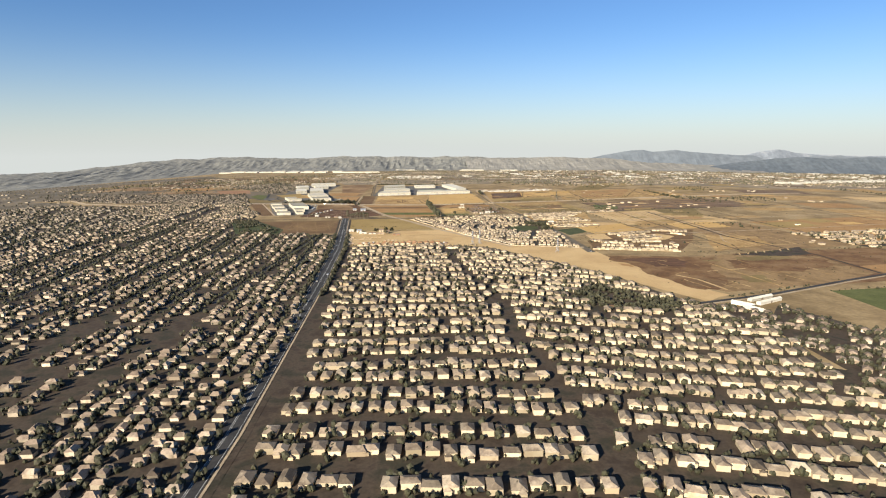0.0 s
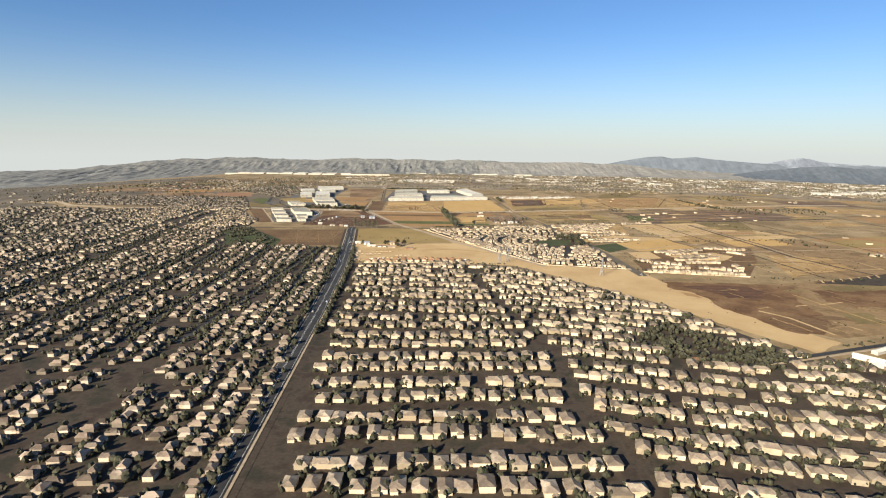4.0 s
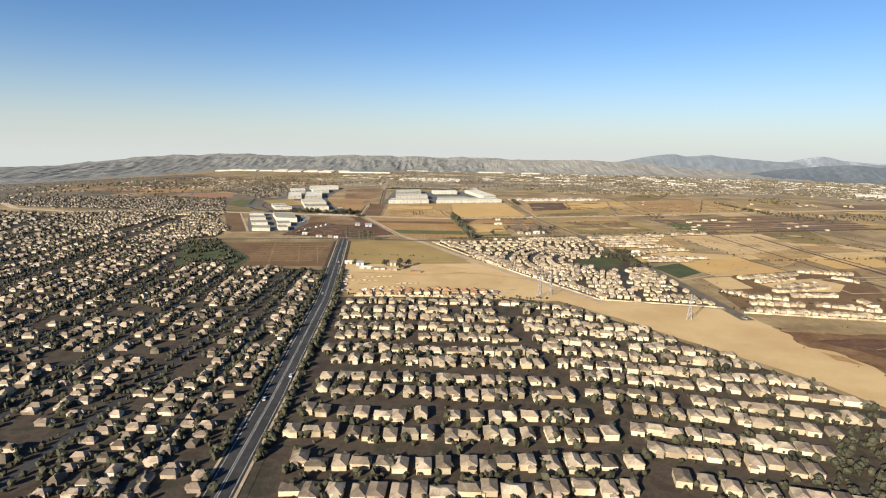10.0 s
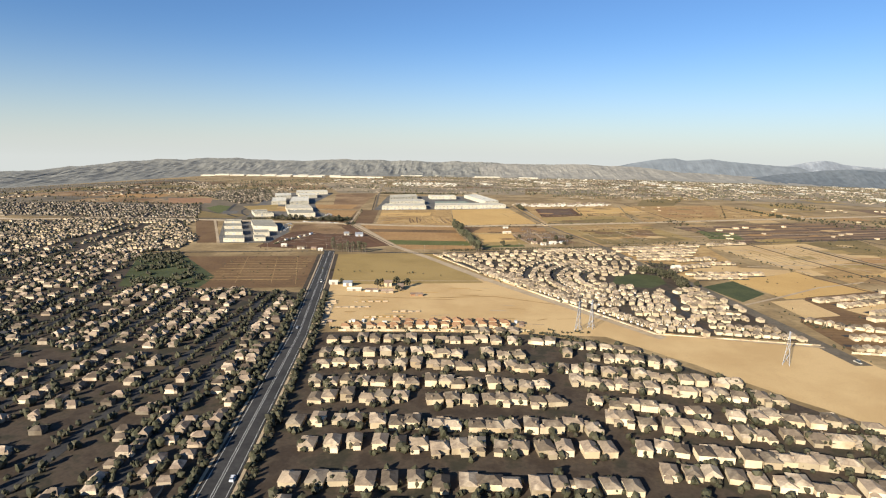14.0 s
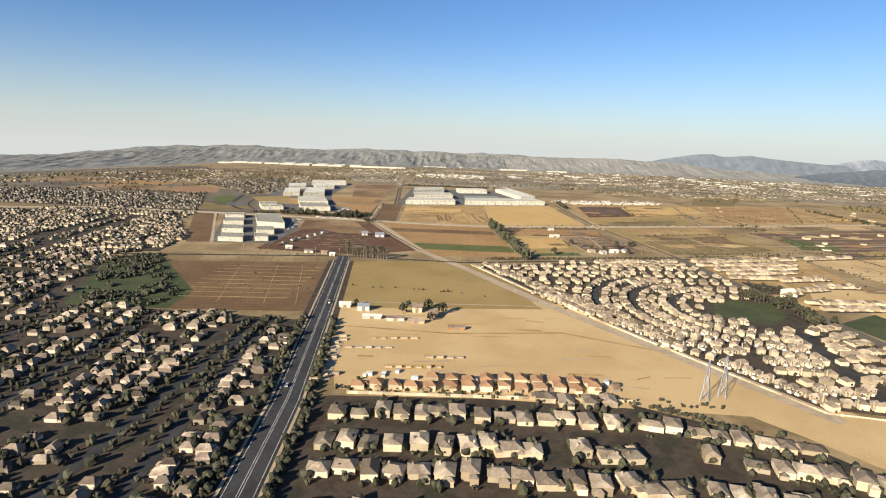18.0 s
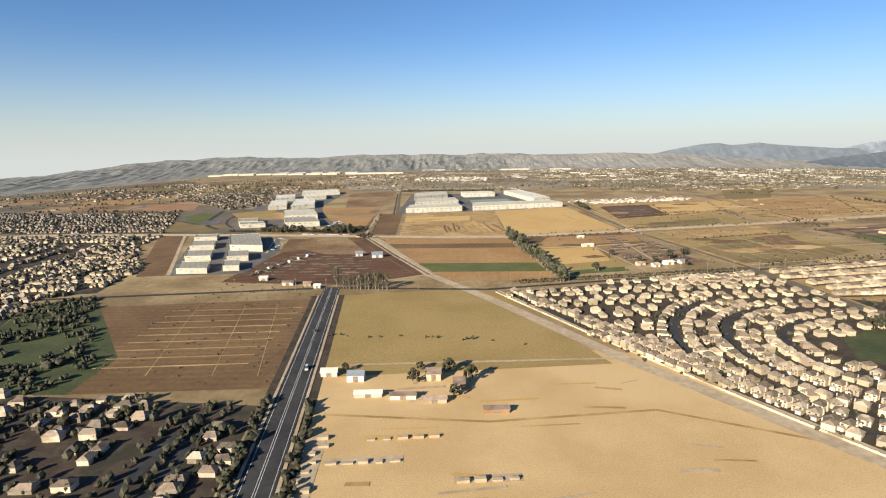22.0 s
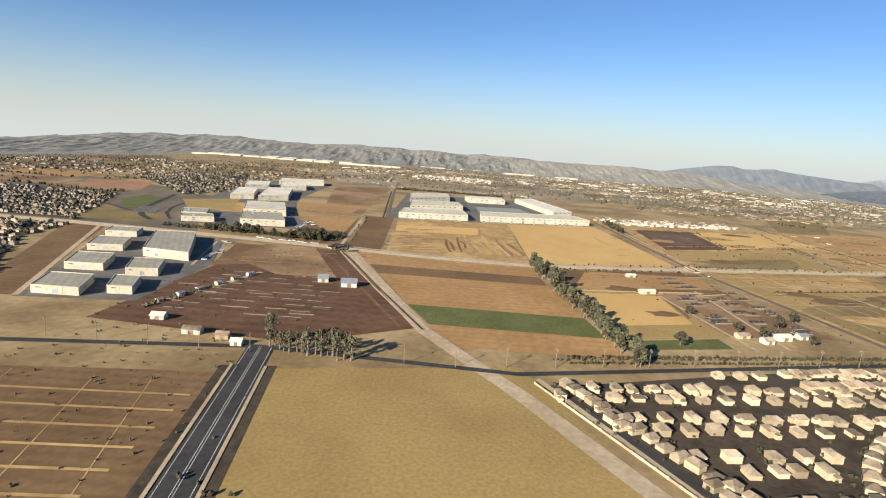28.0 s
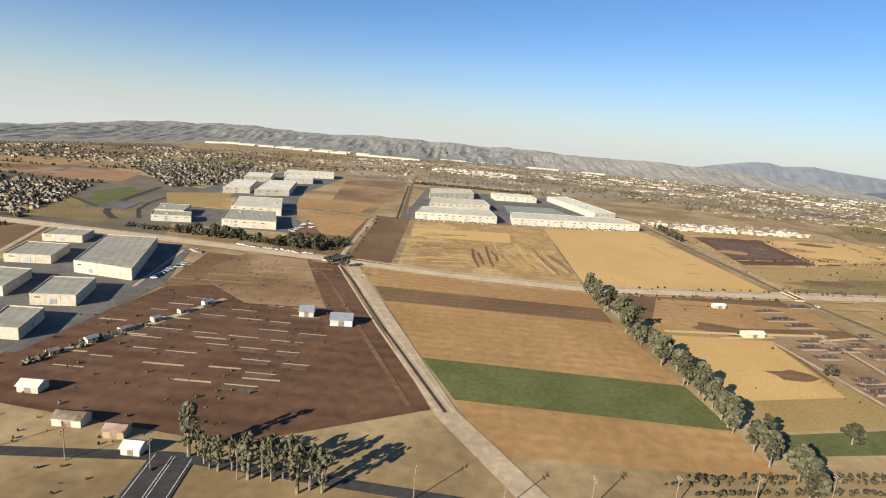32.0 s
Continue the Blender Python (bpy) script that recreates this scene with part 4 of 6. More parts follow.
ROWS2 = [[(190, 1288), (333, 1326)], [(189, 1268), (316, 1294)], [(200, 1247), (303, 1272)], [(205, 1228), (290, 1250)], [(200, 1212), (263, 1216)], [(273, 1186), (320, 1191)], [(214, 1136), (243, 1160)], [(228, 1124), (322, 1130)], [(230, 1104), (293, 1112)], [(246, 1166), (281, 1179)], [(250, 1206), (310, 1224)], [(350, 1334), (420, 1356)]]
far_lots = []
for k, run in enumerate(ROWS2):
    far_lots += along(run, 6.3, 0.01)
    ribbon("street", [(x, y - 6.5) for x, y in run], 4.0, "asphalt", 0.12 + 0.001 * k, "dark asphalt street between new houses", "road")
houses("house_rows", far_lots, "pale new stucco houses in close rows past the road", (5.6, 6.6), 3.0)
sheet("housing_ground", [(203, 1198), (240, 1180), (222, 1150), (204, 1150)], "yard", 0.08, "dark planted ground beside the road", "ground")
greenery("garden_trees", among(far_lots, 0.4, 3, 4.5) + [(rng.uniform(204, 236), rng.uniform(1150, 1192)) for _ in range(60)], "small trees round the new houses", 0.7, 1.6)
YARD = [(243, 866), (372, 850), (436, 951), (488, 1070), (400, 1058), (308, 1028), (250, 944)]
sheet("housing_ground", YARD, "brown", 0.115, "brown ground round the first new houses", "ground")
sheet("building_pad", [(318, 985), (400, 1020), (420, 990), (390, 955), (330, 955)], "sand", 0.16, "pale graded lots between house rows", "ground")
sheet("building_pad", [(262, 1010), (300, 1020), (300, 965), (262, 955)], "sand", 0.16, "pale bare corner lot", "ground")
ROWS3 = [[(247, 877), (310, 868), (370, 860)], [(262, 901), (314, 895)], [(326, 900), (380, 880)], [(282, 928), (312, 916)], [(322, 931), (374, 935)], [(384, 918), (384, 892)], [(306, 1010), (392, 1036)], [(318, 993), (372, 1012)], [(402, 1052), (464, 1040)], [(425, 1022), (446, 1000)], [(315, 949), (389, 972)], [(258, 950), (280, 920)], [(330, 968), (384, 988)]]
lots3 = []
for k, run in enumerate(ROWS3):
    lots3 += along(run, 6.6, 0.01)
    ribbon("street", [(x, y + (8 if k else 9)) for x, y in run], 5.0, "asphalt", 0.17 + 0.001 * k, "dark asphalt street between new houses", "road")
houses("house_rows", lots3, "new cream houses on bare graded ground", (5.8, 7.0), 3.3)
greenery("garden_trees", among(lots3, 0.7) + [(rng.uniform(250, 290), rng.uniform(926, 946)) for _ in range(40)], "dark shrubs round the new houses", 0.7, 1.6)
ribbon("field_track", [(503, 1344), (515, 1200), (527, 1065)], 4, "penmud", 0.21, "dark ditch between fields", "track")
ribbon("field_track", [(375, 1140), (392, 1063), (440, 960)], 4, "brown", 0.2, "dark track beside the new houses", "track")

def limb(b, p, q, r0, r1, sides=6, i=0):
    p, q = Vector(p), Vector(q)
    d = (q - p).normalized()
    s = d.orthogonal().normalized()
    t = d.cross(s)
    k = len(b.v)
    for at, r in ((p, r0), (q, r1)):
        for n in range(sides):
            a = 2 * math.pi * n / sides
            b.v.append(tuple(at + (s * math.cos(a) + t * math.sin(a)) * r))
    for n in range(sides):
        b.f.append((k + n, k + (n + 1) % sides, k + sides + (n + 1) % sides, k + sides + n))
        b.i.append(i)


# ---------- warehouses ----------
def warehouse(corners, h, label, doors=8, roof="roofing", panel=9.0, units=2, lights=0, group="warehouses", skin="tiltup"):
    """Tilt-up building over four corners: front left, front right, back right, back left."""
    c = [Vector((*p, 0)) for p in corners]
    mid = sum(c, Vector()) / 4
    c = [p - mid for p in c]
    e = tagged(new("warehouse"), label, "warehouse", group)
    e.location = mid
    inner = [p * (1 - 0.5 / p.length) for p in c]
    b = Build()
    for p, q in zip(inner, inner[1:] + inner[:1]):
        b.quad([p, q, q + Vector((0, 0, h - 0.42)), p + Vector((0, 0, h - 0.42))])
    part("wall", b.done("wall", ["band"]), e)
    b = Build()
    b.quad([p + Vector((0, 0, h - 0.4)) for p in inner])
    part("roof", b.done("roof", [roof]), e, "flat pale roof membrane")
    for n, (p, q) in enumerate(zip(c, c[1:] + c[:1])):
        L = (q - p).length
        count = max(2, round(L / panel))
        a = math.atan2(q.y - p.y, q.x - p.x)
        b = Build()
        b.box(0, 0, 0, L / count - 0.12, 0.3, h, 0, 0)
        b.box(0, -0.02, h - 0.15, L / count - 0.1, 0.38, 0.18, 0, 0)
        me = b.done("wall_panel", [skin])
        bd = Build()
        w = min(3.0, L / count * 0.5)
        bd.box(0, -0.2, 1.0, w, 0.1, 2.7, 0, 0)
        md = bd.done("dock_door", ["door"])
        bd = Build()
        bd.box(-w / 2 - 0.1, -0.22, 0.9, 0.2, 0.16, 2.9, 0, 0)
        bd.box(w / 2 + 0.1, -0.22, 0.9, 0.2, 0.16, 2.9, 0, 0)
        bd.box(0, -0.22, 3.7, w + 0.4, 0.16, 0.25, 0, 0)
        mf = bd.done("door_frame", ["band"])
        bw = Build()
        bw.box(0, -0.18, h * 0.66, L / count * 0.36, 0.06, h * 0.09, 0, 0)
        mw = bw.done("window", ["glass"])
        for k in range(count):
            at = p + (q - p) * ((k + 0.5) / count)
            m = Matrix.Translation(at) @ Matrix.Rotation(a, 4, "Z")
            part("wall_panel", me, e, "", m)
            if n == 0 and k < doors:
                part("window", mw, e, "dark strip window", m)
            if n in (0, 1) and 0 < k < count - 1 and k % 2 and k < 2 * doors:
                dock = part("dock_door", md, e, "grey dock door", m)
                part("door_frame", mf, dock, "", Matrix.Identity(4))
    b = Build()
    b.box(0, 0, 0, 2.4, 1.2, 0.35, 0, 0, 0.8)
    sky_me = b.done("skylight", ["white"])
    b = Build()
    b.box(0, 0, 0, 2.6, 1.9, 1.2, 0, 0)
    unit_me = b.done("rooftop_unit", ["metal"])
    b = Build()
    limb(b, (0.4, 0, 1.2), (0.4, 0, 1.5), 0.55, 0.5, 10)
    fan_me = b.done("fan_shroud", ["door"])
    for k in range(lights + units):
        u, v = (rng.uniform(0.12, 0.88), rng.uniform(0.12, 0.88)) if k >= lights else ((k % 5 + 0.5) / 5, (k // 5 + 0.5) / max(1, (lights + 4) // 5))
        top, low = c[3].lerp(c[2], u), c[0].lerp(c[1], u)
        at = low.lerp(top, 0.06 + 0.88 * v)
        a = math.atan2(c[1].y - c[0].y, c[1].x - c[0].x)
        top_part = part("skylight" if k < lights else "rooftop_unit", sky_me if k < lights else unit_me, e, "", Matrix.Translation((at.x, at.y, h - 0.38)) @ Matrix.Rotation(a, 4, "Z"))
        if k >= lights:
            part("fan_shroud", fan_me, top_part)
    return e


sheet("yard_asphalt", [(-396, 1288), (-322, 1298), (-322, 1410), (-352, 1500), (-372, 1514), (-478, 1521)], "court", 0.14, "grey asphalt yards between the warehouses", "ground")
sheet("yard_asphalt", [(-460, 1592), (-305, 1606), (-318, 1668), (-340, 1700), (-395, 1900), (-405, 2200), (-530, 2200), (-560, 2080), (-520, 1830), (-480, 1680)], "court", 0.14, "grey asphalt yards round the far warehouses", "ground")
sheet("yard_asphalt", [(-222, 1755), (98, 1836), (96, 1960), (40, 2170), (-230, 2125)], "court", 0.14, "grey truck yards round the large warehouses", "ground")
sheet("retention_pond", [(-84, 1902), (14, 1934), (-6, 2012), (-88, 1988)], "pond", 0.2, "shallow greenish lined basin between warehouses", "pond")
G1, G2, G3 = "business park warehouses", "warehouses past the channel", "large distribution warehouses"
warehouse([(-390, 1297), (-359, 1298), (-371, 1331), (-401, 1329)], 6.0, "small white tilt-up warehouse with grey roof", 1, "parkroof", 9.0, 0, 0, G1, "parkwall")
warehouse([(-412, 1358), (-384, 1361), (-397, 1396), (-426, 1393)], 6.0, "small white tilt-up warehouse with grey roof", 1, "parkroof", 9.0, 0, 0, G1, "parkwall")
warehouse([(-438, 1422), (-410, 1428), (-423, 1462), (-452, 1458)], 6.0, "small white tilt-up warehouse with grey roof", 1, "parkroof", 9.0, 0, 0, G1, "parkwall")
warehouse([(-462, 1484), (-434, 1490), (-441, 1513), (-470, 1509)], 6.0, "small white tilt-up warehouse beside the channel", 1, "parkroof", 9.0, 0, 0, G1, "parkwall")
warehouse([(-347, 1308), (-331, 1310), (-341, 1337), (-358, 1335)], 6.0, "narrow white warehouse beside the corral", 1, "parkroof", 9.0, 0, 0, G1, "parkwall")
warehouse([(-362, 1353), (-340, 1358), (-352, 1390), (-375, 1385)], 6.5, "white warehouse with grey roof", 1, "parkroof", 9.0, 0, 0, G1, "parkwall")
warehouse([(-385, 1416), (-343, 1411), (-380, 1501), (-417, 1494)], 8.0, "largest grey-roofed warehouse of the park with seamed roof", 1, "parkroof", 9.0, 0, 0, G1, "parkwall")
warehouse([(-445, 1599), (-410, 1609), (-422, 1632), (-457, 1623)], 6.5, "white warehouse with stepped front", 4, "parkroof", 9.0, 1, 0, G2, "parkwall")
warehouse([(-459, 1627), (-431, 1634), (-444, 1672), (-474, 1662)], 7.0, "grey-roofed warehouse behind the stepped one", 3, "parkroof", 9.0, 1, 0, G2, "parkwall")
warehouse([(-377, 1605), (-326, 1614), (-350, 1676), (-398, 1665)], 8.0, "wide grey-roofed warehouse with white front", 5, "parkroof", 9.0, 1, 0, G2, "parkwall")
warehouse([(-404, 1684), (-350, 1694), (-378, 1775), (-430, 1762)], 8.5, "wide white warehouse with low roof ridge", 5, "roofing", 9.0, 1, 0, G2, "parkwall")
for n, q in enumerate((
    [(-484, 1833), (-453, 1850), (-482, 1950), (-512, 1932)], [(-440, 1836), (-400, 1862), (-430, 1985), (-470, 1965)],
    [(-520, 1985), (-484, 2010), (-506, 2085), (-545, 2062)], [(-462, 2015), (-420, 2040), (-440, 2100), (-485, 2085)], [(-500, 2120), (-415, 2160), (-430, 2215), (-515, 2180)])):
    warehouse(q, 9.0, "distant white-roofed warehouse in the row", 3, "roofwhite", 12, 2, 0, G2)
warehouse([(-206, 1766), (-104, 1789), (-113, 1850), (-205, 1823)], 9.0, "long white warehouse with a row of front windows", 12, "roofing", 9, 5, 0, G3)
warehouse([(-198, 1864), (-112, 1900), (-121, 1958), (-203, 1932)], 9.5, "long white warehouse, second in the row", 9, "roofing", 9, 4, 0, G3)
warehouse([(-210, 1986), (-138, 2042), (-146, 2112), (-217, 2068)], 9.5, "long white warehouse, last in the row", 8, "roofing", 10, 4, 0, G3)
warehouse([(-84, 1793), (90, 1842), (74, 1890), (-84, 1850)], 9.0, "very long white warehouse facing the golden field", 20, "roofing", 9, 6, 0, G3)
warehouse([(46, 1926), (82, 1948), (34, 2150), (-4, 2118)], 9.0, "long white warehouse beside the basin", 4, "roofwhite", 11, 4, 0, G3)
warehouse([(-100, 2050), (-28, 2066), (-35, 2112), (-108, 2095)], 9.0, "white warehouse behind the basin", 7, "roofwhite", 10, 3, 0, G3)
far_row = [(-1540 + 98 * k, 3975 - 9 * k, 104, 34 + 12 * (k % 3)) for k in range(8)] + [(-1190 + 105 * k, 4120 - 6 * k, 86, 40) for k in range(5)]
far_row += [(-602, 3900, 400, 24), (-300, 4480, 190, 30), (-60, 4520, 170, 30), (240, 4420, 210, 34), (520, 4360, 150, 30)]
for x, y, w, d in far_row:
    w, d = w * 0.8, d * 1.7
    warehouse([(x - w / 2, y - d / 2), (x + w / 2, y - d / 2 + 8), (x + w / 2 - 8, y + d / 2), (x - w / 2 - 8, y + d / 2 - 8)], 8.0, "far white warehouse near the hills", 0, "roofwhite", 30, 0, 0, "far warehouses", "tiltup")


# ---------- trees ----------
def tree(h, spread, leaf, label, tufts=34, slim=False, bare=False):
    e = tagged(new("tree"), label, "tree")
    b = Build()
    limb(b, (0, 0, 0), (0.1, 0, h * 0.35), h * 0.035, h * 0.026)
    limb(b, (0.1, 0, h * 0.35), (-0.1, 0.1, h * 0.75), h * 0.026, h * 0.01)
    part("trunk", b.done("trunk", ["bark"]), e)
    tips = []
    for k in range(8 if bare else 5):
        a = k * 2.4 + rng.uniform(-0.3, 0.3)
        z0 = h * rng.uniform(0.25, 0.6)
        r = spread * (0.35 if slim else 0.7) * rng.uniform(0.6, 1)
        z1 = min(h * 0.95, z0 + h * rng.uniform(0.2, 0.4))
        tip = (math.cos(a) * r, math.sin(a) * r, z1)
        b = Build()
        limb(b, (0, 0, z0), tip, h * 0.014, h * 0.005, 5)
        part("limb", b.done("limb", ["bark"]), e)
        tips.append(tip)
    b = Build()
    for k in range(tufts):
        z = h * rng.uniform(0.22 if slim else 0.35, 1.0)
        q = math.sin(math.pi * min(1, max(0.08, (z / h - 0.15) / 0.9))) ** 0.6
        a, r = rng.uniform(0, 6.28), spread * q * math.sqrt(rng.random())
        clump(b, math.cos(a) * r, math.sin(a) * r, z, spread * rng.uniform(0.16, 0.34), 1.15)
    part("crown", b.done("crown", [leaf]), e)
    return e


def plant(protos, places, low=0.65, high=1.2):
    for n, (x, y) in enumerate(places):
        q = rng.uniform(low, high)
        turn = pose(x, y, 0.0, 0, 0, rng.uniform(0, 360))
        if n < len(protos):
            protos[n].matrix_basis = turn @ Matrix.Diagonal((q, q, q, 1))
        else:
            twin = copy_thing(protos[rng.randrange(len(protos))], turn)
            twin.matrix_basis = turn @ Matrix.Diagonal((q * rng.uniform(0.85, 1.2), q * rng.uniform(0.85, 1.2), q, 1))


EUCA = [tree(19, 5.2, "euca", "tall grey-green eucalyptus in a windbreak row", 90), tree(16, 4.8, "euca", "shorter ragged eucalyptus in a windbreak row", 80), tree(21, 4.2, "leaf", "dark tall eucalyptus in a windbreak row", 50)]
for e in EUCA:
    tagged(e, group="windbreak trees")
row = []
for k in range(46):
    u = k / 45
    if 0.08 < u < 0.13:
        continue
    row.append((-42 + 32 * u + rng.uniform(-4, 4), 1494 - 240 * u + rng.uniform(-3, 3)))
plant(EUCA, row, 0.5, 0.85)
POPLAR = [tree(16, 2.6, "euca", "slender pale half-bare poplar beside the field", 44, True, True), tree(13, 2.4, "euca", "short pale half-bare poplar beside the field", 36, True, True)]
for e in POPLAR:
    tagged(e, group="poplars at the corner")
plant(POPLAR, [(-215 + 3.3 * k + rng.uniform(-0.6, 0.6), 1240 - 0.6 * k + rng.uniform(-3, 3)) for k in range(15)])
ROUND = [tree(9, 4.0, "leaf", "dark round tree with dense crown", 40), tree(7, 3.2, "leaf", "small dark bushy tree", 32)]
for e in ROUND:
    tagged(e, group="dark trees")
spots = [(-400 + 4.2 * k + rng.uniform(-2, 2), 1562 - 0.6 * k + rng.uniform(-6, 6)) for k in range(34)]
spots += [(rng.uniform(-300, -250), rng.uniform(1545, 1580)) for _ in range(30)]
spots += [(123 + rng.uniform(-3, 3), 1785 + 9 * k) for k in range(11)]
spots += [(82, 1338), (96, 1330), (118, 1352), (62, 1372), (140, 1372), (150, 1388), (28, 1300), (124, 1320), (-240, 1500), (-228, 1498), (-126, 1058), (-110, 1056), (-98, 1044), (-128, 1040), (-168, 1056), (-106, 1026)]
spots += [(rng.uniform(190, 212), rng.uniform(1052, 1112)) for _ in range(22)] + [(172 + 3.4 * k, 1128 - 1.2 * k + rng.uniform(-2, 2)) for k in range(9)]
plant(ROUND, spots)
sheet("park_lawn", [(-456, 1186), (-420, 1218), (-312, 1076), (-308, 1026), (-390, 1026)], "lawn", 0.11, "dull green ground under the grove", "lawn")
greenery("grove", [(x, y) for x, y in ((rng.uniform(-450, -318), rng.uniform(1030, 1212)) for _ in range(1000)) if inside(x, y, GROVE) and noise.noise(Vector((x / 22, y / 30, 3.3))) > -0.12], "dense dark grove of trees beside the houses", 1.3, 2.6, "leaf", "trees")
greenery("park_trees", [(x, y) for x, y in ((rng.uniform(138, 270), rng.uniform(525, 650)) for _ in range(760)) if inside(x, y, PARK)], "green park trees beside the houses", 1.5, 3.0, "leaf", "trees")
sheet("play_field", [(170, 560), (186, 562), (188, 553), (171, 552)], "clay", 0.3, "small orange clay ball field", "field")
greenery("hedge", [(x + rng.uniform(-1, 1), 1268 + (x + 4) * 0.21 + rng.uniform(-1, 1)) for x in range(-60, 180, 2)], "low dark shrubs along the cross road", 0.5, 1.0)
greenery("street_trees", [(float(np.interp(y, [q[1] for q in AVENUE], [q[0] for q in AVENUE])) + side * rng.uniform(10, 14), y) for y in (600 + 2.1 * k for k in range(200)) for side in (-1, 1)], "dark street trees along the avenue", 1.2, 2.8)
for a, k in AVENUES:
    run = [(a + k * (y - 600), y) for y in range(570, 1200, 30) if not inside(a + k * (y - 600), y, GROVE)]
    run = [p for p in run if p[1] < 1015 or p[0] < -465]
    ribbon("street", run, 7, "asphalt", 0.15, "dark residential street lined with trees", "road")
    greenery("street_trees", [(x + sx * 5.5 + rng.uniform(-1, 1), y + q * 6 + rng.uniform(-2, 2)) for x, y in run for q in range(5) for sx in (-1, 1)], "dark trees lining a residential street", 1.3, 2.6)

# ---------- farther fields ----------
sheet("field", [(380, 1545), (780, 1665), (900, 1480), (420, 1370)], "furrow", 0.09, "dark and tan striped crop land", "field")
sheet("field", [(345, 1325), (560, 1380), (640, 1180), (380, 1130)], "sand", 0.09, "pale graded land beyond the new houses", "field")
for k in range(6):
    ribbon("field_track", [(356 + 38 * k, 1318 - 4 * k), (388 + 42 * k, 1140 + 8 * k)], 2.2, "olive" if k % 2 else "dirt_road", 0.13, "rough site road on graded land", "track")
for k in range(4):
    ribbon("field_track", [(352 + 8 * k, 1290 - 42 * k), (590 + 10 * k, 1345 - 44 * k)], 2.2, "straw" if k % 2 else "dirt_road", 0.14, "rough site road on graded land", "track")
for x, y, w, d in ((420, 1230, 40, 30), (500, 1280, 44, 36), (560, 1240, 36, 40), (450, 1180, 50, 24)):
    sheet("building_pad", [(x, y), (x + w, y + 8), (x + w + 3, y + d), (x + 3, y + d - 8)], "olive", 0.12, "rough grassy building lot", "ground")
sheet("field", [(300, 1175), (372, 1160), (362, 1138), (266, 1108)], "sand", 0.085, "bare pale building pad", "field")
sheet("field", [(284, 1020), (266, 1102), (362, 1138), (400, 1060), (320, 1030)], "tan", 0.11, "smooth tan building land", "field")
sheet("field", [(390, 1118), (630, 1160), (680, 900), (490, 850), (482, 1060)], "openland", 0.09, "brown and olive fallow land", "field")
sheet("field", [(440, 830), (700, 880), (720, 700), (450, 640)], "rustland", 0.09, "rusty brown bare field", "field")
sheet("field", [(650, 1170), (1000, 1260), (1050, 1000), (690, 900)], "ochre", 0.09, "orange-brown tilled field", "field")
sheet("field", [(160, 1838), (258, 1866), (285, 1722), (150, 1668)], "red", 0.13, "dark red-brown corral ground", "field")
sheet("field", [(256, 1846), (364, 1892), (370, 1778), (246, 1708)], "tan", 0.15, "tan pasture", "field")
sheet("field", [(146, 1660), (330, 1720), (340, 1615), (143, 1562)], "olive", 0.17, "dull olive pasture", "field")
sheet("field", [(446, 1945), (535, 2158), (674, 2198), (554, 1970)], "pasture", 0.09, "green crop field far off", "field")
sheet("field", [(400, 1940), (700, 2010), (820, 1720), (350, 1610)], "straw", 0.08, "wide patchwork of dry fields", "field")
sheet("field", [(-320, 1760), (-262, 1770), (-275, 2220), (-395, 2190)], "dark", 0.09, "long brown field beside the farm road", "field")
sheet("field", [(-395, 2240), (-275, 2240), (-330, 3000), (-620, 3000)], "townland", 0.09, "wide brown field before the far warehouses", "field")
sheet("field", [(-240, 2240), (200, 2290), (260, 2700), (-310, 2700)], "townland", 0.085, "dark tilled land behind the warehouses", "field")
sheet("field", [(-470, 1700), (-404, 1700), (-430, 1800), (-500, 1800)], "straw", 0.2, "dry lot between warehouses", "field")
sheet("field", [(-500, 1548), (-398, 1290), (-425, 1285), (-540, 1540)], "brown", 0.12, "bare brown strip between houses and warehouses", "field")
sheet("field", [(-608, 1745), (-602, 1808), (-552, 1773), (-537, 1640)], "green", 0.15, "dull green field by the houses", "field")
sheet("field", [(-800, 1960), (-690, 1980), (-640, 1850), (-740, 1840)], "clay", 0.16, "orange graded ground", "field")
sheet("field", [(-1500, 2120), (-900, 2120), (-1000, 2700), (-1900, 2500)], "scrub", 0.08, "wide dull grassland before the hills", "field")
for k, (x, y, w, d, m) in enumerate(((-1250, 1820, 260, 120, "scrub"), (-980, 1830, 200, 110, "dark"), (-770, 1815, 120, 90, "dark"), (-1300, 1960, 300, 160, "dark"), (-980, 1960, 150, 120, "ochre"), (-800, 2010, 110, 120, "dark"), (-1450, 2150, 330, 200, "pasture"),
                                     (-1100, 2140, 240, 160, "brown"), (-820, 2330, 180, 200, "pasture"), (-1500, 2380, 380, 220, "dark"), (-1100, 2330, 240, 240, "pasture"), (-1300, 2640, 330, 240, "brown"), (-930, 2600, 260, 240, "dark"), (-650, 2420, 150, 240, "dark"))):
    sheet("field", [(x, y), (x + w, y + 10), (x + w - 14, y + d), (x - 14, y + d - 8)], m, 0.13 + 0.002 * k, "dull fallow field before the hills", "field")
    greenery("hedge", [(x + w * rng.random(), y + rng.uniform(-4, 4)) for _ in range(26)], "dark hedge along a far field", 1.2, 3.0)
sheet("field", [(-590, 1572), (-478, 1570), (-470, 1640), (-540, 1640), (-600, 1700)], "pasture", 0.12, "dull scrubby land beside the channel", "field")
sheet("field", [(-538, 1786), (-470, 1842), (-440, 1725), (-492, 1708)], "olive", 0.36, "tan lot behind the curved road", "field")
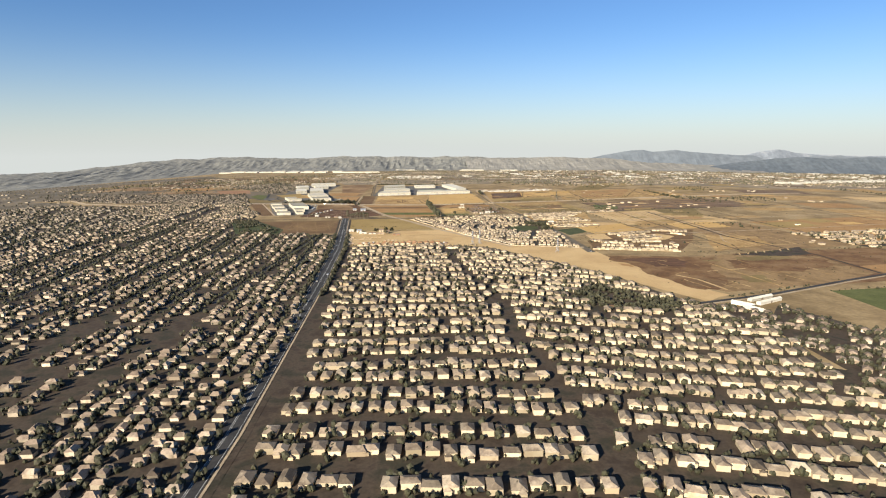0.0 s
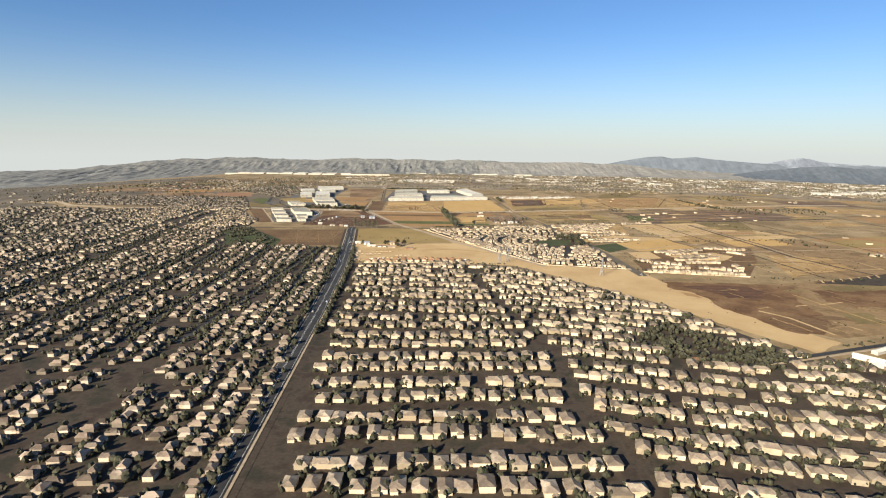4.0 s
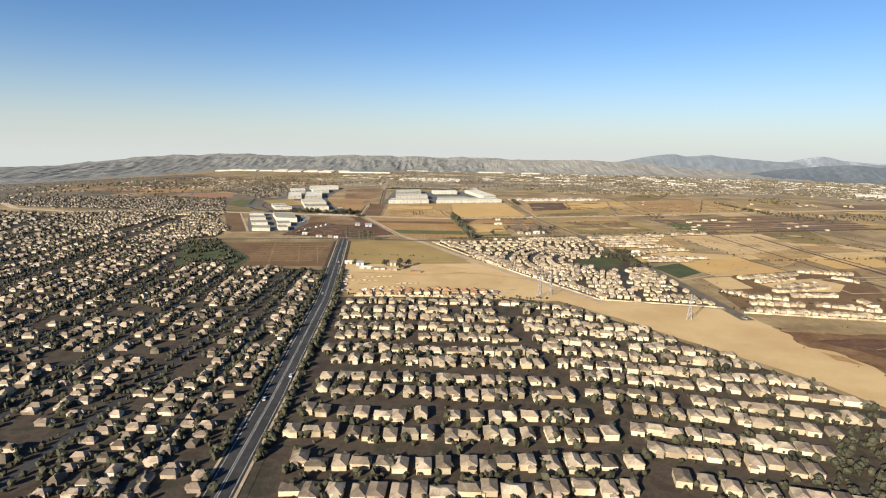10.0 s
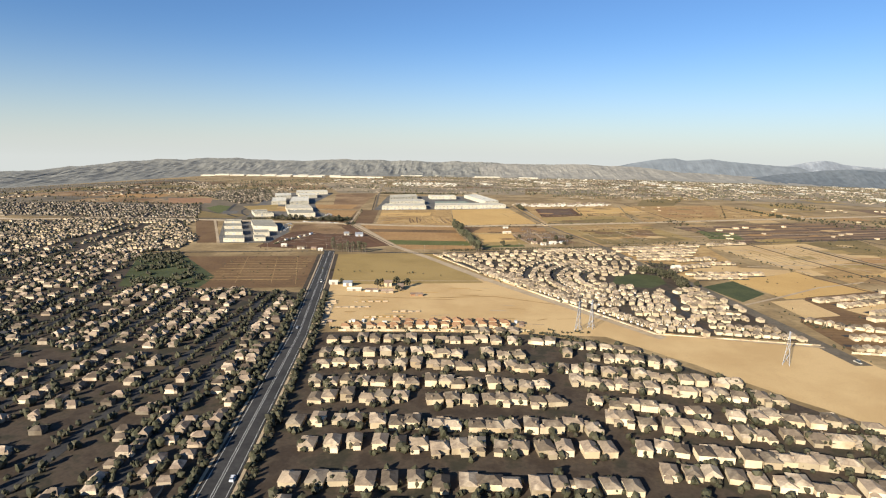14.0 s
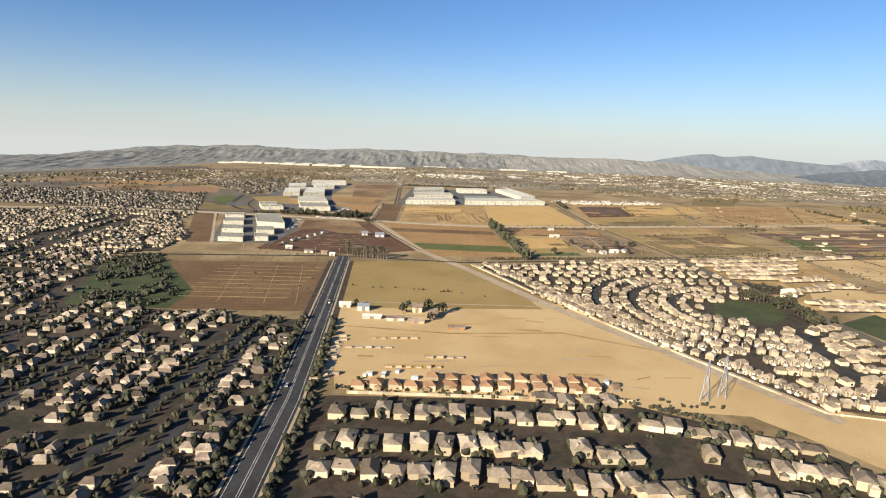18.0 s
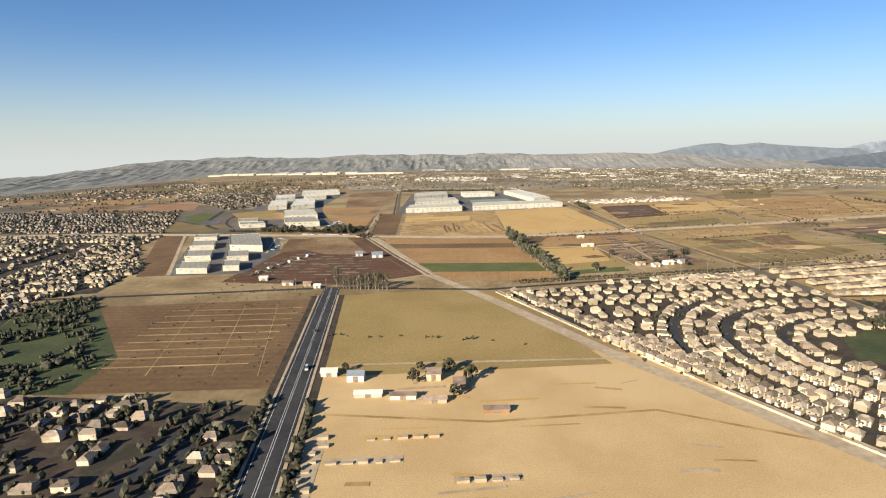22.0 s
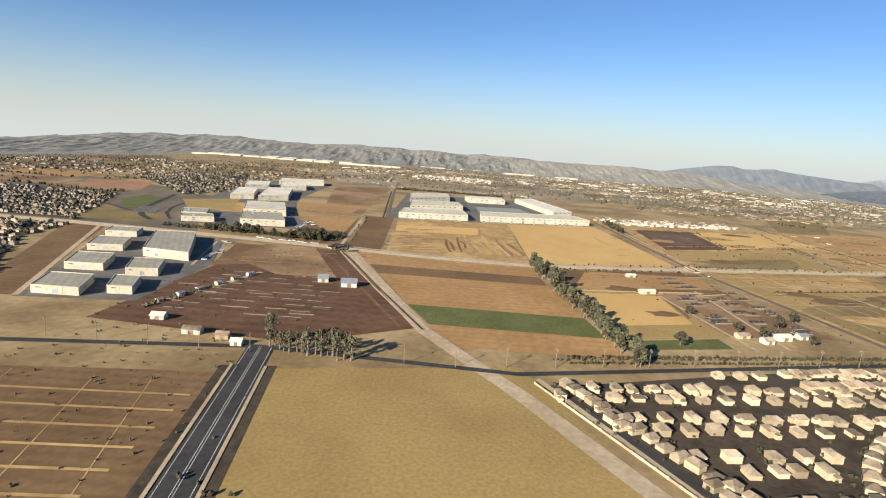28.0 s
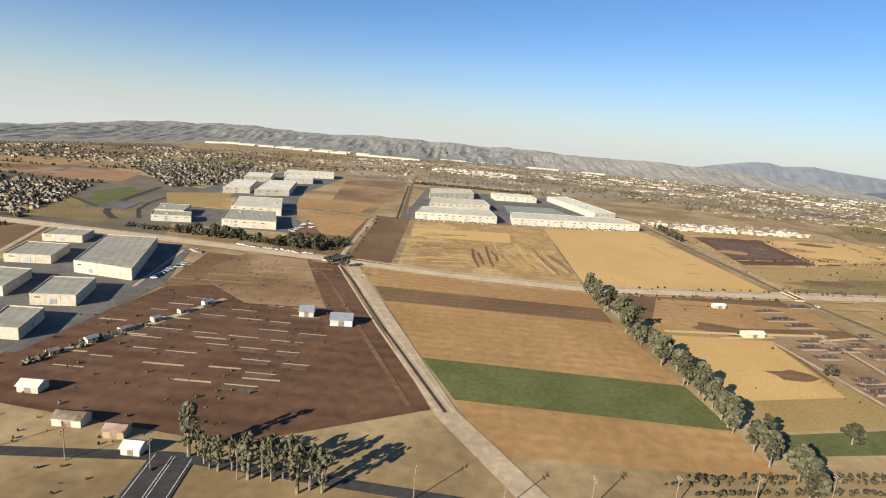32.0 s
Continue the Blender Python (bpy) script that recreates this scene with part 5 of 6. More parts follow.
sheet("field", [(-545, 1690), (-515, 1698), (-500, 1642), (-528, 1636)], "court", 0.34, "dark paved lot", "ground")
ribbon("street", [(-572, 1830), (-545, 1720), (-528, 1660), (-505, 1620), (-478, 1592)], 7, "asphalt", 0.22, "dark curved road beside the warehouses")
ribbon("street", [(-520, 1780), (-508, 1699), (-490, 1650), (-462, 1606)], 4, "asphalt", 0.23, "narrow dark curved road")
ribbon("street", [(-610, 1700), (-545, 1655), (-520, 1640)], 4, "asphalt", 0.21, "dark side road by the green field")
for y in (1060, 1074, 1088, 1102, 1116, 1130, 1144, 1158, 1172):
    ribbon("field_track", [(-318 - (y - 1068) * 0.1, y), (-228, y + 8)], 1.6, "straw", 0.17, "faint pale track across the fallow field", "track")
for x in (-300, -262, -236):
    ribbon("field_track", [(x + 20, 1050), (x - 15, 1190)], 0.5, "straw", 0.18, "faint pale track along the fallow field", "track")
for k in range(64):
    u = rng.random()
    x, y = -200 + 8 * u + rng.uniform(0, 46), 1532 + 150 * u
    L = rng.uniform(8, 34)
    ribbon("field_track", [(x, y), (x + L * 0.5, y + 0.2 * L + rng.uniform(-2, 2)), (x + L, y + 0.38 * L * rng.uniform(0.6, 1.1))], rng.uniform(1.0, 4.5), rng.choice(("tan", "straw", "ochre", "dirt_road", "dark")), 0.16 + 0.0008 * k, "scraped streak in the graded field", "track")
for x0, y0, x1, y1 in ((-131, 1617, -124, 1540), (-126, 1600, -120, 1552), (-118, 1633, -112, 1547), (-113, 1610, -108, 1570)):
    ribbon("field_track", [(x0, y0), (0.5 * (x0 + x1) + rng.uniform(-3, 3), 0.5 * (y0 + y1)), (x1, y1)], 2.6, "brown", 0.23, "eroded dark gully in the graded field", "track")
for y0, y1 in ((1000, 1080), (1180, 1240), (1420, 1500)):
    ribbon("farm_lane", [(330, y0), (700, y1), (1300, y1 + 150)], 3.5, "dirt_road", 0.15, "pale farm lane between fields", "track")
for x in (470, 700, 980, 1300):
    ribbon("farm_lane", [(x, 850), (x - 50, 1400), (x - 40, 2000)], 3.5, "yard", 0.15, "dark farm lane between fields", "track")
sheet("building_pad", ragged([(484, 1007), (564, 987), (547, 904), (428, 850), (445, 909)], 9, 1.5), "straw", 0.135, "pale graded lots beside the dark strip", "ground")
for run in ([(508, 1003), (484, 940), (486, 916)], [(440, 859), (543, 904)], [(465, 948), (555, 947)], [(483, 913), (473, 870)], [(541, 975), (530, 917)]):
    ribbon("field_track", run, 2.2, "dirt_road" if len(run) > 2 else "brown", 0.21, "worn track between the graded lots", "track")
ribbon("farm_lane", [(496, 1345), (504, 1184), (510, 1066), (512, 990), (566, 821), (570, 700)], 5.0, "yard", 0.23, "dark ditch road between graded land and fields", "track")
ribbon("farm_lane", [(504, 1344), (512, 1184), (518, 1066), (520, 990)], 2.5, "dirt_road", 0.23, "pale track along the ditch", "track")
sheet("field", [(436, 820), (532, 862), (578, 884), (560, 826), (515, 812)], "yard", 0.17, "dark strip of lots being graded", "field")
for k in range(7):
    ribbon("field_track", [(450 + 16 * k, 822 + 6 * k), (456 + 16 * k, 836 + 6 * k)], 2.4, "sand", 0.24, "pale heap of earth on the dark lots", "track")
greenery("far_trees", [(699 + 12 * u + rng.uniform(-4, 4), 1925 - 260 * u) for u in (rng.random() for _ in range(60))], "dark row of trees along a far field road", 1.6, 3.4)
patch = ["straw", "ochre", "tan", "olive", "ground", "dark", "straw", "pasture", "furrow", "sand"]
dull = ["dark", "pasture", "brown", "townland", "ochre", "scrub", "olive"]
for j in range(12):
    for i in range(24):
        x, y = -1500 + 230 * i + 22 * j, 2010 + 195 * j - 6 * i
        if (x < 300 and y < 2300) or (x < -250 and y < 3050) or x < -1500 + (y - 2000) * 0.4 or rng.random() < 0.3:
            continue
        w, d = rng.uniform(90, 215), rng.uniform(80, 180)
        sheet("field", [(x, y), (x + w, y + 14), (x + w + 8, y + d), (x + 8, y + d - 10)], rng.choice(patch if y < 2500 else dull), 0.05 + 0.02 * rng.random(), "distant dry field in the valley", "field")
for j in range(6):
    for i in range(6):
        x, y = 900 + 260 * i + 20 * j, 850 + 190 * j
        w, d = rng.uniform(120, 240), rng.uniform(90, 175)
        sheet("field", [(x, y), (x + w, y + 20), (x + w + 8, y + d), (x + 8, y + d - 10)], rng.choice(patch), 0.05 + 0.02 * rng.random(), "distant dry field in the valley", "field")


for pts, m, z, text in (
    ([(173, 1416), (257, 1479), (255, 1360), (179, 1327)], "pasture", 0.150, "dark olive pasture beside the farm road"),
    ([(267, 1479), (322, 1507), (306, 1411), (267, 1397)], "brown", 0.151, "brown pasture behind a pale track"),
    ([(160, 1524), (339, 1580), (310, 1516), (191, 1478)], "straw", 0.152, "pale dry pasture along the channel"),
    ([(155, 1601), (312, 1670), (286, 1603), (150, 1560)], "pasture", 0.176, "olive stubble along the channel"),
    ([(275, 1868), (433, 1917), (417, 1788), (258, 1732)], "tan", 0.177, "golden pasture with curved tracks"),
    ([(168, 1823), (244, 1825), (233, 1732), (160, 1714)], "penmud", 0.178, "dark red corral ground north of the channel"),
    ([(478, 1918), (660, 1972), (563, 1736), (427, 1702)], "ochre", 0.179, "orange-brown fallow field"),
    ([(380, 1299), (511, 1377), (504, 1235), (378, 1177)], "sand", 0.105, "pale graded housing land"),
    ([(526, 1377), (647, 1423), (605, 1275), (529, 1274)], "pasture", 0.106, "dull olive field beyond graded land"),
    ([(402, 1170), (512, 1230), (515, 1179), (400, 1085)], "straw", 0.107, "dry land divided by dark tracks"),
    ([(171, 1390), (310, 1465), (342, 1392), (216, 1311)], "pasture", 0.108, "dull green-brown pasture"),
    ([(409, 1505), (464, 1466), (445, 1402), (387, 1404)], "green", 0.113, "dull green crop patch"),
    ([(-311, 1508), (-261, 1508), (-214, 1397), (-261, 1391), (-318, 1440)], "dark", 0.165, "bare tan-brown dirt north of the corral"),
    ([(10, 1498), (126, 1510), (122, 1461), (-14, 1428)], "ochre", 0.109, "bare orange-brown land beside the channel"),
    ([(-12, 1414), (56, 1422), (55, 1347), (-2, 1330)], "tan", 0.110, "golden grass beside the tree row"),
    ([(-390, 1853), (-277, 1874), (-277, 1770), (-363, 1769)], "ochre", 0.111, "orange-brown field beside the warehouses"),
    ([(-355, 1739), (-260, 1740), (-253, 1614), (-280, 1614), (-314, 1684)], "ochre", 0.112, "orange-brown tilled field beside the warehouses"),
):
    sheet("field", pts, m, z, text, "field")
ribbon("field_track", [(251, 1479), (262, 1420), (276, 1378)], 3.0, "dirt_road", 0.2, "pale track between pastures", "track")
ribbon("field_track", [(-8, 1421), (50, 1432), (103, 1445)], 4.0, "sand", 0.2, "pale sandy lane between pastures", "track")
ribbon("field_track", [(330, 1780), (360, 1800), (395, 1795), (420, 1815)], 2.5, "dirt_road", 0.2, "curved pale track in golden pasture", "track")
for k in range(14):
    x, y = 380 + 9.4 * k, 1184 + 4.6 * k
    ribbon("field_track", [(x, y), (x + 2, y + 110)], 1.5, "olive" if k % 3 else "dirt_road", 0.125, "lot line on graded land", "track")
for k in range(8):
    ribbon("field_track", [(484 + 7 * k, 1411 + 27 * k), (739 + k, 1510 + 21 * k)], 6.0, "penmud" if k % 2 else "ochre", 0.125, "dark tilled strip across the crop land", "track")
for k in range(60):
    x, y = rng.uniform(-10, 640), rng.uniform(1330, 1950)
    L, a = rng.uniform(14, 60), rng.choice((0.22, 0.22, 0.26, 1.72, 1.75)) + rng.uniform(-0.06, 0.06)
    if x < 40 and y > 1500:
        continue
    ribbon("field_track", [(x, y), (x + L * 0.5 * math.cos(a), y + L * 0.5 * math.sin(a) + 1), (x + L * math.cos(a), y + L * math.sin(a))], rng.uniform(0.8, 2.0), rng.choice(("sand", "dirt_road", "brown", "olive")), 0.205 + 0.0003 * k, "short worn track on dry land", "track")


for x, y, w, d in ((400, 950, 70, 50), (480, 960, 60, 60), (420, 880, 90, 50), (520, 900, 70, 70)):
    ribbon("field_track", [(x, y), (x + w, y + 0.15 * w), (x + w - 4, y + d + 0.15 * w), (x - 4, y + d), (x, y)], 2.2, "sand", 0.22, "pale graded outline of a lot", "track")


# ---------- far towns ----------
def town(name, label, spots, low, high, tall, walls="townwall", roof="tile"):
    b = Build()
    for x, y in spots:
        w, d, h = rng.uniform(low, high), rng.uniform(low, high), tall * rng.uniform(0.6, 1.3)
        a = rng.uniform(-0.1, 0.3)
        b.box(x, y, 0, w, d, h, a, 0)
        b.hip(x, y, h, w, d, h * 0.25, a, 1, 0.3, 0.5)
    return tagged(new(name, b.done(name, [walls, roof])), label, "houses", "", "stuff")


def scatter(n, x0, x1, y0, y1, cell=260.0, cut=0.05, seed=1.0):
    out = []
    while len(out) < n:
        x, y = rng.uniform(x0, x1), rng.uniform(y0, y1)
        if noise.noise(Vector((x / cell, y / cell * 0.8, seed))) > cut and x > -1600 + (y - 2000) * 0.55:
            out.append((x, y))
    return out


town("far_town", "distant scattered houses over the valley floor", scatter(1900, 500, 3800, 2150, 4600, 300, 0.02, 1), 5, 10, 2.6, "townwall", "fartile")
town("far_town", "distant scattered houses beyond the warehouses", scatter(1300, -600, 700, 2750, 4400, 260, 0.1, 2), 5, 11, 3, "townwall", "fartile")
town("far_town", "distant houses at the foot of the hills", scatter(520, -1300, -560, 1900, 3000, 200, 0.05, 3), 4.5, 8, 2.4, "townwall", "fartile")
town("far_sheds", "distant white commercial buildings", scatter(90, -700, 3400, 2900, 4500, 400, 0.12, 4), 10, 26, 3.5, "white", "roofwhite")
town("far_sheds", "cluster of white buildings behind the fields", [(rng.uniform(-290, -10), rng.uniform(2850, 3160)) for _ in range(120)], 6, 13, 3.5, "white", "roofwhite")
town("far_sheds", "far white commercial strip", [(1440 + 900 * u + rng.uniform(-50, 50), 2400 + 560 * u + rng.uniform(-70, 70)) for u in (rng.random() for _ in range(150))], 10, 26, 3, "white", "roofwhite")
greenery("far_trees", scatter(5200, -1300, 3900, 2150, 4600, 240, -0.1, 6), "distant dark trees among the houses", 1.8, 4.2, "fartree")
town("far_town", "distant dense houses in streaks over the valley", scatter(3200, -500, 3600, 2250, 4600, 150, 0.02, 11), 3.5, 7.5, 2.2, "townwall", "fartile")
town("far_town", "distant pale houses among fields", scatter(900, 300, 3400, 2150, 4300, 120, 0.12, 12), 3.5, 8, 2.2, "townwall", "tile")
town("far_sheds", "distant pale industrial roofs", scatter(200, 100, 3200, 2700, 4600, 180, 0.15, 14), 14, 34, 3.0, "white", "roofwhite")
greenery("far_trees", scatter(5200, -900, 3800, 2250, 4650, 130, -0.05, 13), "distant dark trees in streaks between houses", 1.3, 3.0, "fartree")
wild = [(x, y) for x, y in ((rng.uniform(-3400, -900), rng.uniform(1500, 3300)) for _ in range(1200)) if x > -0.85 * y - 200]
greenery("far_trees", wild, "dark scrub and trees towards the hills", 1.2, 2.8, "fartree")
town("far_town", "distant scattered houses among the scrub", [p for p in wild[::4] if p[1] < 2500], 6, 11, 2.8, "townwall", "fartile")
greenery("far_trees", scatter(300, -1500, -560, 1560, 3000, 130, 0.0, 15), "dark trees among the far house rows", 1.8, 3.6)
greenery("far_trees", [(-262 + 2.2 * k, 2228 + rng.uniform(-3, 3)) for k in range(110)], "dark hedge row behind the warehouses", 2.0, 3.5)
greenery("far_trees", [(x, y) for x, y in scatter(500, 400, 1500, 900, 2100, 200, 0.3, 8)], "scattered dark trees on farm land", 1.2, 2.6)
town("farm_houses", "scattered farm houses and sheds on the fields", scatter(60, 420, 1500, 850, 2050, 160, 0.3, 9), 4, 9, 2.6, "stucco", "rust")
town("dairy_sheds", "row of white sheds and trailers beside the trees", [(x + rng.uniform(-3, 3), 1896 + (x - 112) * 0.24 + rng.uniform(-22, 34)) for x in range(128, 372, 2)], 2.5, 7, 2.0, "white", "roofwhite")
town("dairy_sheds", "tan sheds and pens behind the white trailers", [(x + rng.uniform(-3, 3), 1915 + (x - 112) * 0.24 + rng.uniform(-20, 40)) for x in range(120, 390, 3)], 4, 10, 2.4, "townwall", "rust")


# ---------- farm things ----------
def shelter(w, d):
    """A low corral shade roof on posts."""
    e = tagged(new("shade_shelter"), "long low rusty corral shade roof on posts", "shelter", "corral shelters")
    b = Build()
    b.box(0, 0, 1.5, w, d, 0.12, 0, 0)
    part("roof", b.done("roof", ["corral_roof"]), e, "rusty sheet roof")
    b = Build()
    b.box(0, 0, 1.38, w, 0.15, 0.12, 0, 0)
    part("beam", b.done("beam", ["wood"]), e)
    b = Build()
    b.box(0, 0, 0, 0.2, 0.2, 1.5, 0, 0)
    post = b.done("post", ["metal"])
    n = max(2, int(w / 5))
    for k in range(n + 1):
        for s in (-1, 1):
            part("post", post, e, "", pose(-w / 2 + 0.3 + (w - 0.6) * k / n, s * (d / 2 - 0.3), 0))
    return e


SHELTERS = [shelter(15, 2.2), shelter(9, 2.0)]
BARS = [(75, 1470, 101, 1478), (84, 1459, 107, 1466), (69, 1416, 86, 1421), (71, 1402, 87, 1406), (105, 1428, 118, 1432), (108, 1412, 119, 1415), (127, 1433, 138, 1437), (126, 1451, 137, 1454), (108, 1386, 121, 1389), (131, 1398, 140, 1400), (73, 1371, 89, 1375), (130, 1408, 138, 1410), (78, 1490, 100, 1497), (111, 1511, 133, 1518)]
n = 0
for k, (x0, y0, x1, y1) in enumerate(BARS):
    for q in range(1 if k > 11 else 2):
        dx, dy = (0, 0) if q == 0 else (rng.uniform(-4, 4), -rng.uniform(38, 52))
        if y0 + dy < 1312:
            continue
        # dark strip paints the shelter roof's shadow on the pen ground
        ribbon("corral_pen", [(x0 + dx, y0 + dy), (x1 + dx, y1 + dy)], 4.2, "penmud", 0.19 + 0.001 * k, "dark strip across the pens", "corral")
        ribbon("feed_alley", [(x0 + dx + 1, y0 + dy - 4.2), (x1 + dx + 1, y1 + dy - 4.2)], 2.4, "dirt_road", 0.215, "pale feed alley beside the pens", "track")
        at = pose((x0 + x1) / 2 + dx, (y0 + y1) / 2 + dy + 0.5, 0, 0, 0, math.degrees(math.atan2(y1 - y0, x1 - x0)))
        if n < 2:
            SHELTERS[n].matrix_basis = at
        else:
            copy_thing(SHELTERS[rng.randrange(2)], at)
        n += 1
for k, run in enumerate([[(58.0, 1420.0), (59.0, 1364.0)], [(97.0, 1415.0), (99.0, 1384.0)], [(25.0, 1418.0), (63.0, 1431.0)], [(91.0, 1432.0), (124.0, 1447.0)]]):
    ribbon("service_track", run, 3.0, ("brown", "brown", "sand", "sand")[k], 0.225, "worn lane between the pens")
ribbon("service_track", [(57, 1422), (77, 1298)], 2.6, "dirt_road", 0.23, "dirt lane beside the corral")
ribbon("service_track", [(98, 1450), (101, 1307)], 2.6, "dirt_road", 0.235, "dirt lane through the corral")


def shed(w, d, h, walls, roof, label):
    e = tagged(new("shed"), label, "shed", "farm sheds")
    b = Build()
    b.box(0, 0, 0, w, d, h, 0, 0)
    b.quad([(-w / 2, -d / 2, h), (-w / 2, d / 2, h), (-w / 2, 0, h + d * 0.22)])
    b.quad([(w / 2, d / 2, h), (w / 2, -d / 2, h), (w / 2, 0, h + d * 0.22)])
    part("wall", b.done("wall", [walls]), e)
    b = Build()
    for s in (-1, 1):
        b.quad([(-w / 2 - 0.4, s * (d / 2 + 0.5), h - 0.2), (w / 2 + 0.4, s * (d / 2 + 0.5), h - 0.2), (w / 2 + 0.4, 0, h + d * 0.24), (-w / 2 - 0.4, 0, h + d * 0.24)])
        b.quad([(-w / 2 - 0.4, s * (d / 2 + 0.5), h - 0.4), (w / 2 + 0.4, s * (d / 2 + 0.5), h - 0.4), (w / 2 + 0.4, s * (d / 2 + 0.5), h - 0.2), (-w / 2 - 0.4, s * (d / 2 + 0.5), h - 0.2)])
    part("roof", b.done("roof", [roof]), e)
    b = Build()
    b.box(0, -d / 2 - 0.05, 0, min(3.0, w * 0.3), 0.1, h * 0.8, 0, 0)
    part("door", b.done("door", ["wood"]), e, "wide wooden shed door")
    return e


for x, y, w, d, h, wl, rf, turn, text in (
    (-221, 1383, 8, 9, 3.6, "white", "metal", 10, "white farm shed with metal roof"), (-199, 1375, 12, 10, 4.0, "band", "metal", 10, "grey barn with metal roof"),
    (-291, 1270, 8, 6, 3, "white", "roofwhite", 3, "small white farm building"), (-262, 1252, 10, 6, 3, "white", "tile", 3, "white farm house with tile roof"),
    (-243, 1248, 7, 5, 3, "stucco", "rust", 3, "small tan farm house with rusty roof"), (-232, 1240, 6, 5, 3, "white", "roofwhite", 3, "small white trailer house"),
    (108, 1328, 10, 6, 3.2, "white", "roofwhite", 14, "white farm house by the road"), (92, 1318, 7, 6, 3, "white", "tile", 14, "white cottage by the road"),
    (79, 1325, 9, 5, 3, "stucco", "rust", 14, "tan farm house by the road"), (124, 1334, 7, 5, 3, "white", "metal", 14, "white shed by the road"),
    (48, 1428, 14, 5, 3, "stucco", "roofwhite", 14, "pale open hay barn"), (52, 1489, 9, 4, 2.6, "white", "roofwhite", 14, "white trailer beside the channel"),
    (-176, 1052, 9, 6, 3, "white", "roofwhite", 3, "white farm house beside the avenue"), (-160, 1046, 9, 7, 4, "white", "metal", 3, "white barn in the farmyard"),
    (-150, 1026, 14, 4, 2.6, "white", "roofwhite", 3, "long white shed in the farmyard"), (-132, 1024, 13, 4, 2.6, "white", "rust", 3, "long low shed in the farmyard"), (-116, 1020, 12, 4, 2.6, "stucco", "rust", 3, "low tan shed in the farmyard"),
    (-118, 1048, 8, 8, 4.5, "stucco", "rust", 3, "tall tan hay barn"), (-104, 1038, 6, 8, 3.5, "wood", "rust", 3, "dark wooden shed by the hay barn"), (-86, 1010, 12, 4, 2.4, "clay", "rust", 3, "low rusty shed on graded land"),
    (315, 560, 22, 5, 3, "white", "roofwhite", -47, "long white nursery shed"), (346, 583, 36, 5, 3, "white", "roofwhite", 27, "long white nursery shed"), (349, 571, 38, 5, 3, "white", "roofwhite", 29, "long white nursery shed"),
    (317, 544, 23, 5, 3, "white", "roofwhite", -59, "long white shed beside houses"),
    (226, 1150, 10, 7, 5, "white", "roofwhite", 12, "white two-storey model home")):
    shed(w, d, h, wl, rf, text).matrix_basis = pose(x, y, 0.0, 0, 0, turn)


for k in range(6):
    u = (k + 0.4) / 6
    w = 4 + (k % 3)
    shed(w, 3.2, 2.2 + 0.3 * (k % 2), ("stucco", "white", "band")[k % 3], ("rust", "metal")[k % 2], "small cluttered shed on the corral lane").matrix_basis = pose(-310 + 34 * u, 1294 + 98 * u, 0.0, 0, 0, 68)
for row in range(9):
    y = 1288 + 12.5 * row
    x = -318 + 2.2 * row + rng.uniform(0, 6)
    while x < -195 - 0.2 * (y - 1288):
        L = rng.uniform(9, 17)
        lane = -310 + 34 * (y - 1294) / 98
        if abs(x + L / 2 - lane) > 12 and rng.random() < 0.75:
            ribbon("corral_pen", [(x, y), (x + L, y + 0.6)], rng.uniform(3, 4.5), "penmud", 0.2 + 0.001 * row, "dark strip across the pens", "corral")
            ribbon("feed_alley", [(x, y + 3), (x + L, y + 3.6)], 1.0, "dirt_road", 0.225, "pale feed alley beside the pens", "track")
        x += L + rng.uniform(3, 7)


def bridge(x, y, turn, w, L):
    e = tagged(new("bridge"), "short concrete road bridge over the flood channel", "bridge")
    b = Build()
    b.box(0, 0, 0.9, w, L, 0.6, 0, 0)
    part("deck", b.done("deck", ["court"]), e)
    b = Build()
    b.box(0, 0, 1.5, w * 0.8, L, 0.06, 0, 0)
    part("road_surface", b.done("road_surface", ["asphalt"]), e, "dark asphalt surface")
    for s in (-1, 1):
        b = Build()
        b.box(s * (w / 2 - 0.2), 0, 1.5, 0.3, L, 0.9, 0, 0)
        part("parapet", b.done("parapet", ["concrete"]), e)
        b = Build()
        b.box(0, s * (L / 2 - 0.5), 0, w, 1.0, 0.9, 0, 0)
        part("abutment", b.done("abutment", ["concrete"]), e)
    e.matrix_basis = pose(x, y, 0.3, 0, 0, turn)


bridge(-241, 1519, -18, 10, 22)
bridge(133, 1543, 8, 7, 20)


def pole():
    e = tagged(new("utility_pole"), "wooden utility pole with crossarms", "pole", "utility poles")
    b = Build()
    limb(b, (0, 0, 0), (0, 0, 11), 0.2, 0.13, 8)
    part("shaft", b.done("shaft", ["wood"]), e)
    for z in (10.3, 9.4):
        b = Build()
        b.box(0, 0, z, 2.6, 0.14, 0.16, 0, 0)
        for x in (-1.2, -0.6, 0.6, 1.2):
            b.box(x, 0, z + 0.16, 0.1, 0.1, 0.2, 0, 1)
        part("crossarm", b.done("crossarm", ["wood", "white"]), e)
    return e


POLE = pole()
line = [(-330 + 27 * k, 1229 + (0.02 if k < 8 else 0.26) * (k - 8) * 27 * 0.8) for k in range(24)]
for n, (x, y) in enumerate(line):
    m = pose(x, y + 5, 0, 0, 0, 90 + (0 if n < 8 else 14))
    if n:
        copy_thing(POLE, m)
    else:
        POLE.matrix_basis = m


